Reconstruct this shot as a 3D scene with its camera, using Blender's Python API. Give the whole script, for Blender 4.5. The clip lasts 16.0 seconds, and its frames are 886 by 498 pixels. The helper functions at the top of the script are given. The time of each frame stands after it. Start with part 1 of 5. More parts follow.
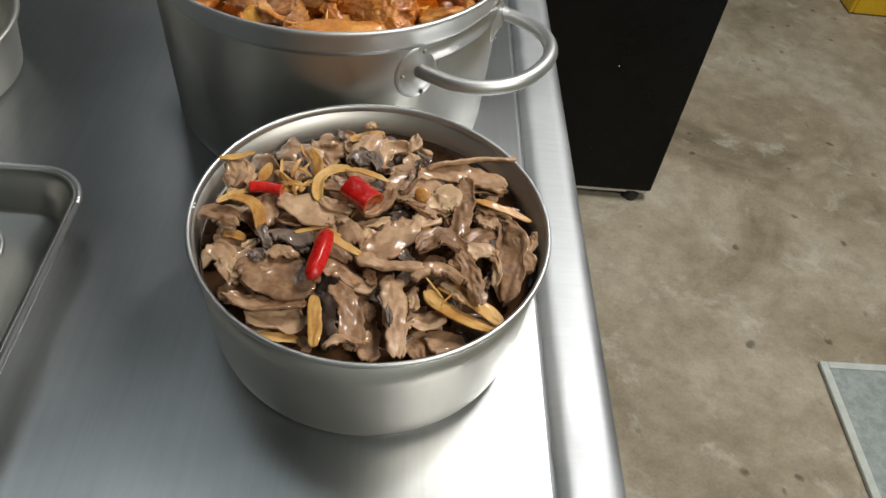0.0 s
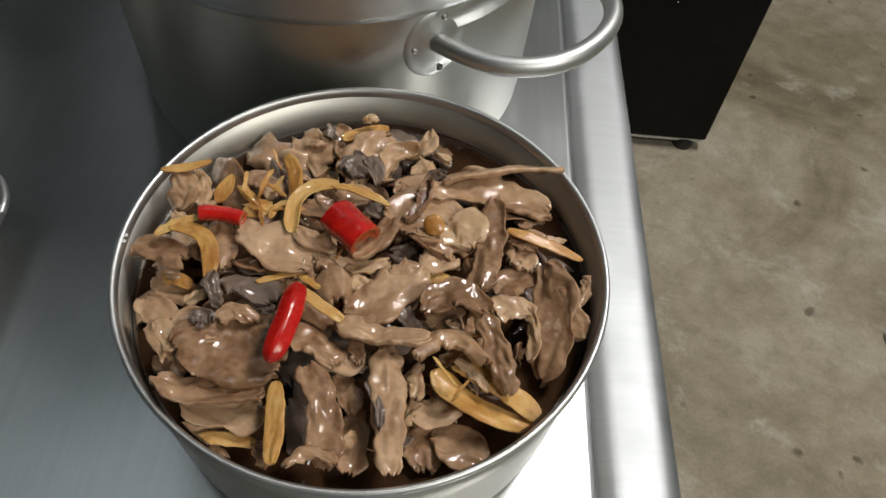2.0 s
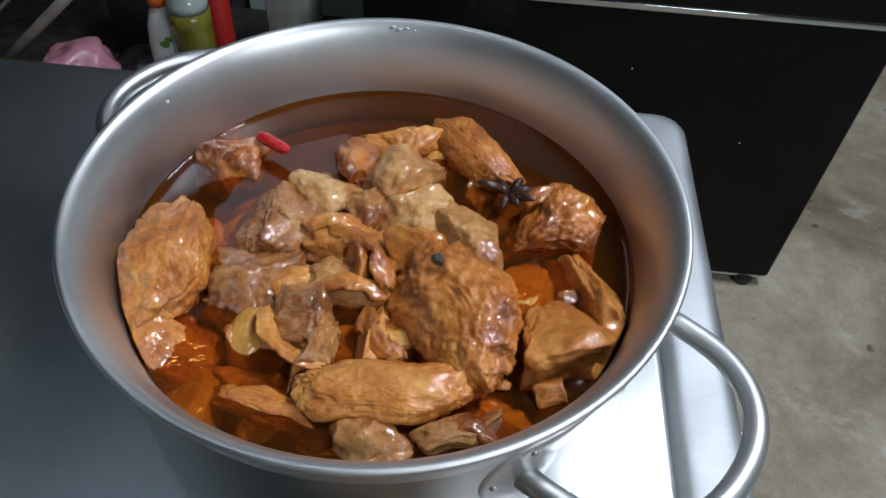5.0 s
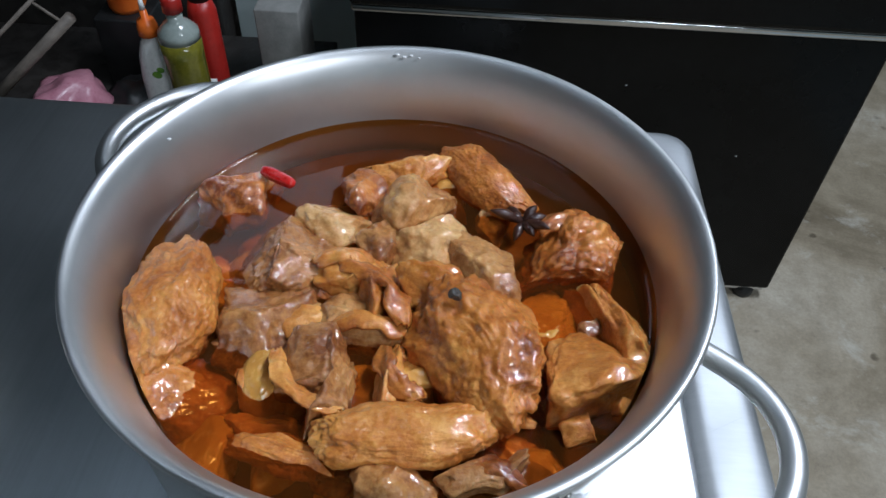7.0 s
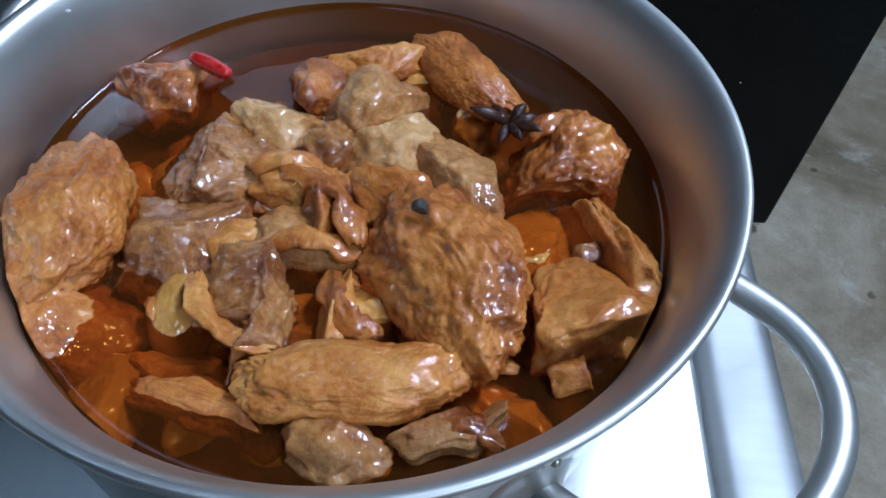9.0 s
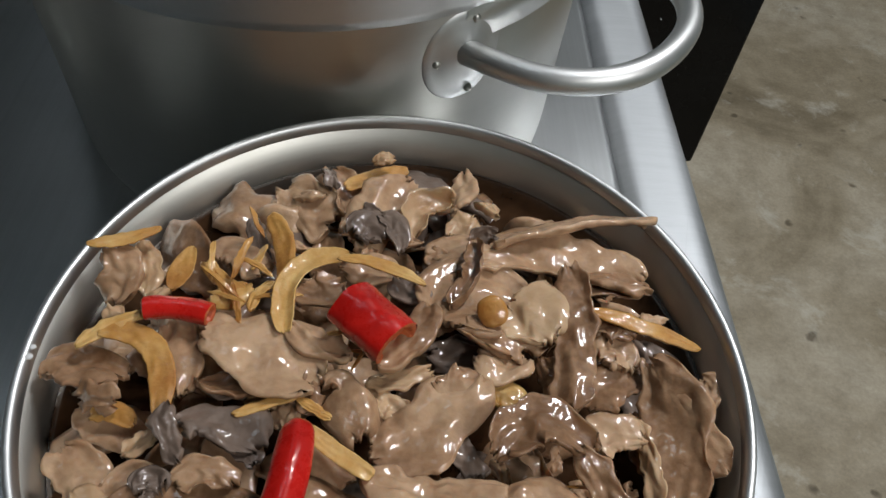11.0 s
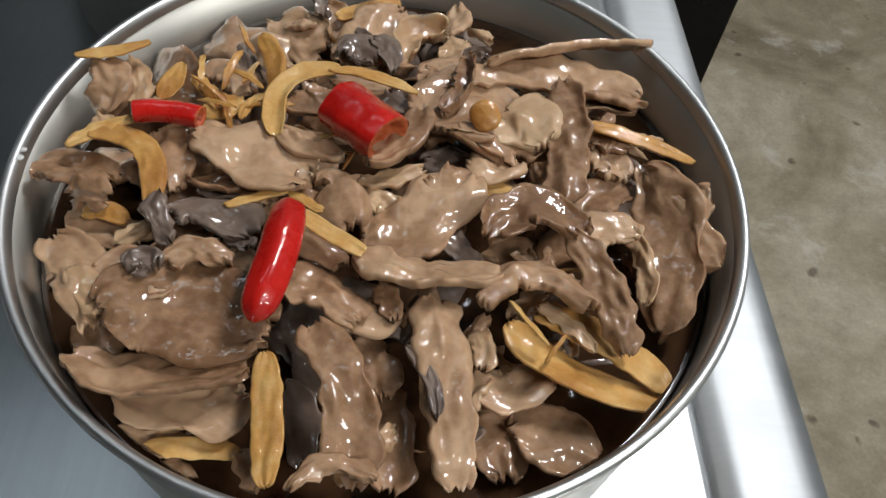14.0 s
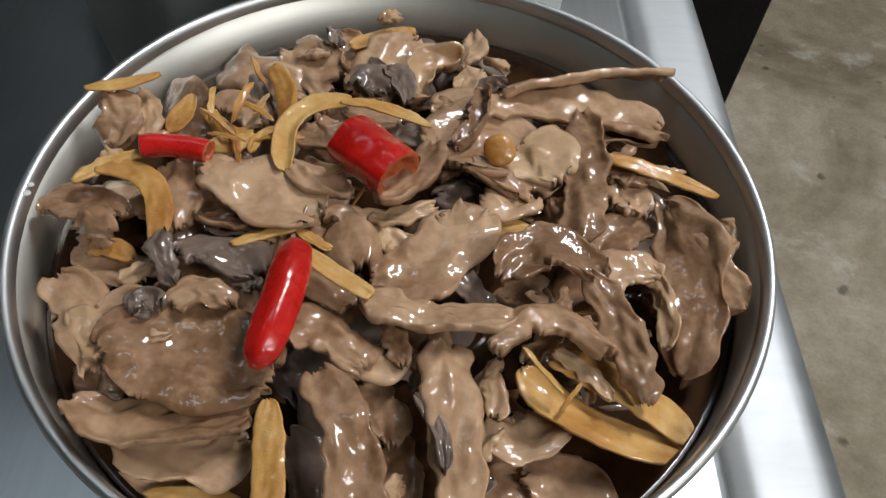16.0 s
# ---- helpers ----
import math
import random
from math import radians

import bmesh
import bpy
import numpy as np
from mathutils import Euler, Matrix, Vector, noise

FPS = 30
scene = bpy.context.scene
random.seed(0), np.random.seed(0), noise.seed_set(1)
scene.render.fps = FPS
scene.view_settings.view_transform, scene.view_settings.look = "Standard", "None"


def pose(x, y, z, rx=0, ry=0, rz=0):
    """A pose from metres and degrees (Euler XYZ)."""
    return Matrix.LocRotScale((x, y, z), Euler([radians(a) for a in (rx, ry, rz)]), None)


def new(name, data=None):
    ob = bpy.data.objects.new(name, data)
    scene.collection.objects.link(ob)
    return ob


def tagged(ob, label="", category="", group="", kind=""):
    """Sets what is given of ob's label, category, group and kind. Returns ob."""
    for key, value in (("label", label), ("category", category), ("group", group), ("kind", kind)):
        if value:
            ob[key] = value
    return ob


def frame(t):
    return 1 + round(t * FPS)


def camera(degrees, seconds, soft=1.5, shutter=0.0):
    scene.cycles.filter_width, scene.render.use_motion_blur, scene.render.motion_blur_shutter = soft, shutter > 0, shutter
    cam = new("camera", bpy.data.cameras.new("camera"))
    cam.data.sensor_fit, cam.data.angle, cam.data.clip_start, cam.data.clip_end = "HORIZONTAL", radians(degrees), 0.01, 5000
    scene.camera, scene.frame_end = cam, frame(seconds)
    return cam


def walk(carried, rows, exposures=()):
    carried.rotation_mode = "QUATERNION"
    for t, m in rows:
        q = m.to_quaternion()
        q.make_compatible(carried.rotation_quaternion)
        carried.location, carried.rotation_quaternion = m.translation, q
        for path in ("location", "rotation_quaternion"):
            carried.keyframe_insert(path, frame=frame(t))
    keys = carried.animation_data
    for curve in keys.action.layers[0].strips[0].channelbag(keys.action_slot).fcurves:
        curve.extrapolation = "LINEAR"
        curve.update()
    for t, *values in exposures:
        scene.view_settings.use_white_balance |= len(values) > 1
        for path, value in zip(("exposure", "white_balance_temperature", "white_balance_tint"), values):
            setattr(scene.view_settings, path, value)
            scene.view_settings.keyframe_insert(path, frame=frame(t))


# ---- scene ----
# The camera and its way
cam = camera(60.73, 16.0)
PATH = [
    (0.0, 0.0121, -0.2884, 1.2867, 42.40, -5.53, 0.46),
    (0.5, -0.0081, -0.2236, 1.2514, 38.87, -5.55, -1.50),
    (1.0, -0.0066, -0.1896, 1.2377, 37.23, -5.11, 1.87),
    (1.5, 0.0130, -0.1692, 1.2309, 35.80, -4.29, 2.67),
    (2.0, 0.0233, -0.1779, 1.2376, 36.92, -3.90, 3.00),
    (2.5, 0.0243, -0.1688, 1.2551, 38.41, -2.96, 3.04),
    (3.0, 0.0125, -0.1070, 1.2677, 39.47, -3.57, 3.34),
    (3.5, -0.0007, -0.0444, 1.2657, 40.77, -2.66, 4.88),
    (4.0, -0.0049, -0.0144, 1.2673, 41.60, -2.29, 5.54),
    (6.5, -0.0143, -0.0009, 1.2533, 42.15, -2.62, 4.25),
    (7.0, -0.0171, 0.0039, 1.2586, 43.36, -1.59, 3.71),
    (7.5, -0.0132, -0.0010, 1.2520, 42.02, -1.18, 2.45),
    (8.0, -0.0197, 0.0254, 1.2253, 42.36, -0.98, 3.60),
    (8.5, -0.0202, 0.0464, 1.2044, 37.91, -2.35, 4.01),
    (9.0, -0.0088, 0.0383, 1.2077, 38.43, -2.52, 3.81),
    (9.5, -0.0078, -0.0115, 1.2124, 39.02, -2.70, 3.85),
    (10.0, -0.0067, -0.0545, 1.2007, 39.75, -3.64, 2.27),
    (12.5, 0.0054, -0.1350, 1.1489, 36.91, -4.62, -0.98),
    (13.0, 0.0039, -0.1363, 1.1462, 36.36, -4.14, -0.77),
    (13.5, 0.0046, -0.1365, 1.1467, 36.42, -3.97, -0.88),
    (14.0, 0.0033, -0.1393, 1.1462, 36.25, -3.96, -0.54),
    (14.5, 0.0030, -0.1360, 1.1441, 36.28, -4.16, -0.25),
    (15.0, 0.0089, -0.1312, 1.1359, 35.10, -4.11, 0.31),
    (15.5, 0.0082, -0.1282, 1.1380, 35.26, -3.78, 0.59),
    (16.0, 0.0064, -0.1301, 1.1454, 37.07, -2.65, 0.76),
]
EXPOSURES = [(0.0, 0.15, 6500, 10), (0.6, -0.05, 6500, 10), (2.0, -0.15, 6500, 10), (2.7, -0.03, 6450, 10), (4.0, -0.16, 5800, 10), (7.0, 0.0, 5300, 10), (9.0, -0.18, 4750, 9), (10.2, -0.28, 5900, 10), (12.5, 0.0, 6150, 10), (15.2, 0.0, 6100, 10), (16.0, -0.08, 6100, 10)]
walk(cam, [(t, pose(x, y, z, rx, ry, rz)) for t, x, y, z, rx, ry, rz in PATH], EXPOSURES)

# World and lamps: a dim room at night, two inferred tubes, two added fills
world = bpy.data.worlds.new("night")
scene.world = world
world.use_nodes = True
world.node_tree.nodes["Background"].inputs[0].default_value = (0.05, 0.06, 0.08, 1)
world.node_tree.nodes["Background"].inputs[1].default_value = 0.3
TABLE = 0.9107          # height of the table top
BROTH = TABLE + 0.0972           # level of the broth in the pot
POT = Vector((-0.0448, 0.2207, 0))
BOWL = Vector((0, 0, 0))


def area_lamp(name, at, w, h, watts, colour):
    d = bpy.data.lights.new(name, "AREA")
    d.shape, d.size, d.size_y, d.energy, d.color = "RECTANGLE", w, h, watts, colour
    ob = new(name, d)
    ob.matrix_world = at
    return ob


area_lamp("overhead_light", pose(0.84, 0.80, 2.55, 12, -16, 60), 1.0, 0.20, 40, (1.0, 0.97, 0.92))
area_lamp("overhead_light", pose(-0.62, 0.42, 2.60, 0, 4, 0), 0.9, 0.16, 1.6, (0.86, 0.96, 1.0))
# Unseen fill, added from the near right to brighten floor and bowl front
area_lamp("overhead_light", pose(1.25, -1.05, 2.60, -18, 14, 20), 1.1, 0.20, 44, (1.0, 0.95, 0.87))
# Weak panel added for the pale area that broth and steel mirror
area_lamp("overhead_light", pose(-0.66, 1.95, 2.60, 0, 0, 0), 0.36, 0.80, 1.1, (0.95, 0.98, 1.0))

# ---- materials ----


def material(name):
    m = bpy.data.materials.new(name)
    m.use_nodes = True
    return m, m.node_tree.nodes, m.node_tree.links, m.node_tree.nodes["Principled BSDF"]


def node(nodes, kind, **values):
    n = nodes.new(kind)
    for key, value in values.items():
        n.inputs[key.replace("_", " ")].default_value = value
    return n


def ramp(nodes, links, source, stops):
    r = nodes.new("ShaderNodeValToRGB")
    while len(r.color_ramp.elements) < len(stops):
        r.color_ramp.elements.new(0.5)
    for e, (at, c) in zip(r.color_ramp.elements, stops):
        e.position, e.color = at, (*c, 1) if len(c) == 3 else c
    links.new(source, r.inputs[0])
    return r


def turned(nodes, links, scale, turn):
    """Coordinates turned first and stretched after, for lines that run any way."""
    c = nodes.new("ShaderNodeTexCoord")
    m = nodes.new("ShaderNodeMapping")
    m.vector_type = "TEXTURE"
    m.inputs["Scale"].default_value = [1 / k for k in scale]
    m.inputs["Rotation"].default_value = (0, 0, turn)
    links.new(c.outputs["Object"], m.inputs[0])
    return m.outputs[0]


def mapped(nodes, links, scale=(1, 1, 1), turn=0.0):
    c = nodes.new("ShaderNodeTexCoord")
    m = nodes.new("ShaderNodeMapping")
    m.inputs["Scale"].default_value = scale
    m.inputs["Rotation"].default_value = (0, 0, turn)
    links.new(c.outputs["Object"], m.inputs[0])
    return m.outputs[0]


def steel(name, colour, rough, grain, turn=0.0, stains=0.5, bump=0.08, scratch=0.02, smear=0.12):
    """Used stainless steel: fine brush lines one way, scratches, cloudy grease."""
    m, n, l, b = material(name)
    b.inputs["Metallic"].default_value = 1
    cloud = node(n, "ShaderNodeTexNoise", Scale=9.0, Detail=6.0, Roughness=0.6)
    l.new(mapped(n, l), cloud.inputs[0])
    brush = node(n, "ShaderNodeTexNoise", Scale=1.0, Detail=5.0, Roughness=0.7)
    l.new(mapped(n, l, grain, turn), brush.inputs[0])
    specks = node(n, "ShaderNodeTexNoise", Scale=160.0, Detail=3.0)
    l.new(mapped(n, l), specks.inputs[0])
    col = ramp(n, l, cloud.outputs[0], [(0.2, [c * 0.74 for c in colour]), (0.75, colour)])
    mix = n.new("ShaderNodeMixRGB")
    mix.blend_type = "MULTIPLY"
    mix.inputs[0].default_value = smear
    l.new(col.outputs[0], mix.inputs[1])
    l.new(ramp(n, l, brush.outputs[0], [(0.25, (0.72, 0.72, 0.72)), (0.7, (1, 1, 1))]).outputs[0], mix.inputs[2])
    l.new(mix.outputs[0], b.inputs["Base Color"])
    r1 = ramp(n, l, cloud.outputs[0], [(0.2, (rough * (1 - 0.4 * stains),) * 3), (0.75, (min(1, rough * (1 + stains)),) * 3)])
    add = n.new("ShaderNodeMath")
    add.operation = "MULTIPLY_ADD"
    l.new(brush.outputs[0], add.inputs[0])
    add.inputs[1].default_value = 0.015
    l.new(r1.outputs[0], add.inputs[2])
    l.new(add.outputs[0], b.inputs["Roughness"])
    for turn2 in (0.5, 1.3, 2.2):
        line = node(n, "ShaderNodeTexNoise", Scale=1.0, Detail=1.0, Roughness=0.4)
        l.new(turned(n, l, (16, 900, 16), turn2), line.inputs[0])
        thin = ramp(n, l, line.outputs[0], [(0.76, (0, 0, 0)), (0.80, (1, 1, 1))])
        lift = n.new("ShaderNodeMath")
        lift.operation = "MULTIPLY_ADD"
        l.new(thin.outputs[0], lift.inputs[0])
        lift.inputs[1].default_value = scratch
        l.new(b.inputs["Roughness"].links[0].from_socket, lift.inputs[2])
        l.new(lift.outputs[0], b.inputs["Roughness"])
    bp = node(n, "ShaderNodeBump", Strength=bump, Distance=0.0006)
    sum_ = n.new("ShaderNodeMath")
    l.new(brush.outputs[0], sum_.inputs[0])
    l.new(specks.outputs[0], sum_.inputs[1])
    l.new(sum_.outputs[0], bp.inputs["Height"])
    l.new(bp.outputs[0], b.inputs["Normal"])
    return m


def mottled(name, stops, scale, rough=0.5, bump=0.3, fine=8.0, coat=0.0, spec=0.5, sss=0.0, distance=0.002, each=0.0, metal=0.0, pores=0.0, wetness=0.22, relief=0.22, grain=0.35, film=0.6):
    """A surface with colour variation at two scales and relief."""
    m, n, l, b = material(name)
    co = mapped(n, l)
    big = node(n, "ShaderNodeTexNoise", Scale=scale, Detail=4.0, Roughness=0.6)
    l.new(co, big.inputs[0])
    small = node(n, "ShaderNodeTexNoise", Scale=scale * fine, Detail=5.0, Roughness=0.65)
    l.new(co, small.inputs[0])
    mixv = n.new("ShaderNodeMath")
    mixv.operation = "MULTIPLY_ADD"
    l.new(small.outputs[0], mixv.inputs[0])
    mixv.inputs[1].default_value = grain
    l.new(big.outputs[0], mixv.inputs[2])
    shift = n.new("ShaderNodeMath")
    shift.operation = "ADD"
    l.new(mixv.outputs[0], shift.inputs[0])
    shift.inputs[1].default_value = -grain / 2
    src = shift.outputs[0]
    if each:
        info = n.new("ShaderNodeObjectInfo")
        s2 = n.new("ShaderNodeMath")
        s2.operation = "MULTIPLY_ADD"
        l.new(info.outputs["Random"], s2.inputs[0])
        s2.inputs[1].default_value = each
        l.new(src, s2.inputs[2])
        s3 = n.new("ShaderNodeMath")
        l.new(s2.outputs[0], s3.inputs[0])
        s3.inputs[1].default_value = -each / 2
        src = s3.outputs[0]
    l.new(ramp(n, l, src, stops).outputs[0], b.inputs["Base Color"])
    rr = ramp(n, l, small.outputs[0], [(0.3, (rough * 0.7,) * 3), (0.7, (min(1, rough * 1.3),) * 3)])
    l.new(rr.outputs[0], b.inputs["Roughness"])
    b.inputs["Metallic"].default_value = metal
    b.inputs["Specular IOR Level"].default_value = spec
    b.inputs["Coat Weight"].default_value = coat
    b.inputs["Coat Roughness"].default_value = 0.025
    if sss:
        b.inputs["Subsurface Weight"].default_value = sss
        b.inputs["Subsurface Radius"].default_value = (0.004, 0.002, 0.001)
        b.inputs["Subsurface Scale"].default_value = 1.0
    if bump:
        bp = node(n, "ShaderNodeBump", Strength=bump, Distance=distance)
        height = mixv.outputs[0]
        if pores:
            cells = node(n, "ShaderNodeTexNoise", Scale=pores, Detail=3.0, Roughness=0.6, Distortion=0.8)
            l.new(co, cells.inputs[0])
            hs = n.new("ShaderNodeMath")
            hs.operation = "MULTIPLY_ADD"
            l.new(cells.outputs[0], hs.inputs[0])
            hs.inputs[1].default_value = relief
            l.new(height, hs.inputs[2])
            height = hs.outputs[0]
        l.new(height, bp.inputs["Height"])
        l.new(bp.outputs[0], b.inputs["Normal"])
        if coat:
            drops = node(n, "ShaderNodeTexNoise", Scale=pores * film if pores else scale * fine * 0.8, Detail=2.5, Roughness=0.5)
            l.new(co, drops.inputs[0])
            wet = node(n, "ShaderNodeBump", Strength=wetness, Distance=0.0013)
            l.new(drops.outputs[0], wet.inputs["Height"])
            l.new(wet.outputs[0], b.inputs["Coat Normal"])
    return m


STEEL_TABLE = steel("table_steel", (0.58, 0.60, 0.61), 0.31, (300, 5, 5), 0.0, 0.22, 0.0, 0.03, 0.40)
STEEL_EDGE = steel("edge_steel", (0.52, 0.54, 0.56), 0.46, (30, 300, 30), 0.3, 0.6, 0.04, 0.08, 0.4)
STEEL_POT = steel("pot_steel", (0.60, 0.60, 0.57), 0.30, (6, 6, 420), 0.0, 0.35, 0.05)
STEEL_BOWL = steel("bowl_steel", (0.73, 0.72, 0.67), 0.41, (6, 6, 420), 0.0, 0.35, 0.05)
STEEL_RIM = steel("polished_steel", (0.74, 0.75, 0.75), 0.38, (40, 40, 40), 0.0, 0.4, 0.04)


def concrete():
    """Worn concrete: cloudy patches, fine grit, dark spots and a few hairline cracks."""
    m, n, l, b = material("concrete")
    co = mapped(n, l)
    big = node(n, "ShaderNodeTexNoise", Scale=2.6, Detail=7.0, Roughness=0.62, Distortion=0.6)
    mid = node(n, "ShaderNodeTexNoise", Scale=17.0, Detail=6.0, Roughness=0.7)
    grit = node(n, "ShaderNodeTexNoise", Scale=140.0, Detail=4.0, Roughness=0.7)
    spots = node(n, "ShaderNodeTexVoronoi", Scale=11.0, Randomness=1.0)
    warp = node(n, "ShaderNodeTexNoise", Scale=30.0, Detail=2.0)
    for t in (big, mid, grit, warp):
        l.new(co, t.inputs[0])
    shift = n.new("ShaderNodeMixRGB")
    shift.blend_type = "ADD"
    shift.inputs[0].default_value = 0.03
    l.new(co, shift.inputs[1])
    l.new(warp.outputs["Color"], shift.inputs[2])
    l.new(shift.outputs[0], spots.inputs[0])
    base_col = ramp(n, l, big.outputs[0], [(0.30, (0.19, 0.155, 0.10)), (0.44, (0.32, 0.272, 0.19)), (0.55, (0.40, 0.35, 0.262)), (0.70, (0.49, 0.445, 0.355))])
    col = base_col.outputs[0]
    for tex, stops, amount in ((mid.outputs[0], [(0.3, (0.62, 0.60, 0.56)), (0.6, (1, 1, 1))], 0.75), (grit.outputs[0], [(0.3, (0.66, 0.66, 0.66)), (0.65, (1.0, 1.0, 1.0))], 0.6), (spots.outputs["Distance"], [(0.06, (0.25, 0.22, 0.18)), (0.13, (1, 1, 1))], 0.8)):
        mix = n.new("ShaderNodeMixRGB")
        mix.blend_type = "MULTIPLY"
        mix.inputs[0].default_value = amount
        l.new(col, mix.inputs[1])
        l.new(ramp(n, l, tex, stops).outputs[0], mix.inputs[2])
        col = mix.outputs[0]
    chalk = node(n, "ShaderNodeTexNoise", Scale=7.0, Detail=8.0, Roughness=0.72, Distortion=0.4)
    l.new(co, chalk.inputs[0])
    pale = n.new("ShaderNodeMixRGB")
    l.new(ramp(n, l, chalk.outputs[0], [(0.56, (0, 0, 0)), (0.70, (0.6, 0.6, 0.6))]).outputs[0], pale.inputs[0])
    l.new(col, pale.inputs[1])
    pale.inputs[2].default_value = (0.55, 0.53, 0.46, 1)
    l.new(pale.outputs[0], b.inputs["Base Color"])
    b.inputs["Roughness"].default_value = 0.6
    bp = node(n, "ShaderNodeBump", Strength=0.35, Distance=0.004)
    l.new(mid.outputs[0], bp.inputs["Height"])
    l.new(bp.outputs[0], b.inputs["Normal"])
    return m


CONCRETE = concrete()
WALL = mottled("wall_paint", [(0.3, (0.27, 0.33, 0.32)), (0.7, (0.39, 0.45, 0.44))], 2.0, 0.7, 0.1)
# Wall paint with the dimness of the left side put into its colour
UNLIT_WALL = mottled("unlit_wall", [(0.3, (0.05, 0.055, 0.05)), (0.7, (0.09, 0.095, 0.09))], 2.0, 0.7, 0.1)
# Ceiling shade is put into the colour, for the steel to mirror
CEILING = mottled("unlit_ceiling", [(0.3, (0.10, 0.125, 0.13)), (0.7, (0.15, 0.185, 0.19))], 2.0, 0.7, 0.1)
BLACK_GLOSS = mottled("black_enamel", [(0.3, (0.004, 0.004, 0.004)), (0.7, (0.007, 0.007, 0.007))], 5.0, 0.20, 0.01, spec=0.15)
BLACK_PLASTIC = mottled("black_plastic", [(0.3, (0.008, 0.008, 0.008)), (0.7, (0.015, 0.015, 0.015))], 30.0, 0.45, 0.1)
CHROME = steel("chrome", (0.75, 0.76, 0.78), 0.10, (50, 50, 50), 0.0, 0.2, 0.0)
MAT_GREY = mottled("mat_grey", [(0.35, (0.22, 0.26, 0.25)), (0.65, (0.33, 0.37, 0.36))], 60.0, 0.5, 0.3, 6, distance=0.001)
MAT_EDGE = mottled("mat_edge", [(0.3, (0.42, 0.46, 0.43)), (0.7, (0.55, 0.58, 0.55))], 30.0, 0.5, 0.1)
YELLOW = mottled("yellow_plastic", [(0.3, (0.62, 0.36, 0.01)), (0.7, (0.75, 0.48, 0.02))], 10.0, 0.35, 0.03)
WHITE_PLASTIC = mottled("white_plastic", [(0.3, (0.68, 0.70, 0.68)), (0.7, (0.8, 0.8, 0.78))], 20.0, 0.3, 0.02)
ORANGE = mottled("orange_plastic", [(0.3, (0.75, 0.13, 0.01)), (0.7, (0.85, 0.20, 0.02))], 20.0, 0.35, 0.02)
RED_PLASTIC = mottled("red_plastic", [(0.3, (0.30, 0.015, 0.010)), (0.7, (0.42, 0.022, 0.015))], 20.0, 0.35, 0.02)
OLIVE = mottled("olive_liquid", [(0.3, (0.10, 0.10, 0.01)), (0.7, (0.20, 0.18, 0.02))], 25.0, 0.12, 0.02, coat=0.6)
LEAF_GREEN = mottled("printed_green", [(0.3, (0.10, 0.25, 0.03)), (0.7, (0.22, 0.40, 0.05))], 40.0, 0.4, 0.02)
PINK = mottled("pink_bag", [(0.3, (0.35, 0.13, 0.18)), (0.7, (0.50, 0.25, 0.30))], 25.0, 0.35, 0.3)
DARK_WOOD = mottled("dark_wood", [(0.3, (0.010, 0.009, 0.008)), (0.7, (0.026, 0.022, 0.018))], 6.0, 0.6, 0.2)
# food
MEAT = mottled("braised_meat", [(0.24, (0.192, 0.100, 0.049)), (0.47, (0.353, 0.210, 0.118)), (0.74, (0.515, 0.338, 0.205))], 45.0, 0.50, 0.32, 8, coat=1.0, spec=0.25, sss=0.14, distance=0.0012, each=0.45, pores=700.0, wetness=0.75, grain=0.38, film=0.27)
MEAT_DARK = mottled("dark_meat", [(0.25, (0.095, 0.068, 0.054)), (0.75, (0.215, 0.155, 0.120))], 50.0, 0.46, 0.30, 8, coat=1.0, spec=0.25, distance=0.0012, each=0.2, pores=700.0, wetness=0.75, grain=0.4, film=0.27)
MEAT_PALE = mottled("pale_meat", [(0.25, (0.370, 0.218, 0.109)), (0.75, (0.560, 0.388, 0.237))], 50.0, 0.44, 0.28, 7, coat=1.0, spec=0.25, sss=0.16, distance=0.0012, each=0.2, pores=700.0, wetness=0.75, grain=0.4, film=0.27)
GINGER = mottled("ginger", [(0.25, (0.34, 0.14, 0.028)), (0.5, (0.53, 0.28, 0.075)), (0.75, (0.66, 0.43, 0.165))], 60.0, 0.42, 0.40, 9, coat=0.8, spec=0.3, sss=0.12, distance=0.001, each=0.3, pores=700.0, wetness=0.6, grain=0.3, film=0.45)
CHILI = mottled("red_chilli", [(0.3, (0.36, 0.006, 0.004)), (0.6, (0.55, 0.014, 0.009)), (0.85, (0.66, 0.035, 0.018))], 60.0, 0.30, 0.16, 6, coat=0.7, spec=0.3, distance=0.001, wetness=0.4)
CHILI_IN = mottled("chilli_inside", [(0.3, (0.35, 0.04, 0.01)), (0.7, (0.55, 0.14, 0.04))], 200.0, 0.35, 0.3, 4, coat=0.3)
SAUCE = mottled("dark_sauce", [(0.3, (0.028, 0.013, 0.006)), (0.7, (0.062, 0.031, 0.015))], 30.0, 0.06, 0.05, coat=0.3)
SKIN = mottled("braised_skin", [(0.24, (0.160, 0.034, 0.004)), (0.44, (0.420, 0.134, 0.017)), (0.58, (0.560, 0.212, 0.034)), (0.78, (0.740, 0.364, 0.086))], 55.0, 0.40, 0.45, 11, coat=1.0, spec=0.35, sss=0.25, distance=0.0013, each=0.30, pores=560.0, wetness=0.85, relief=0.6, grain=0.50, film=0.34)
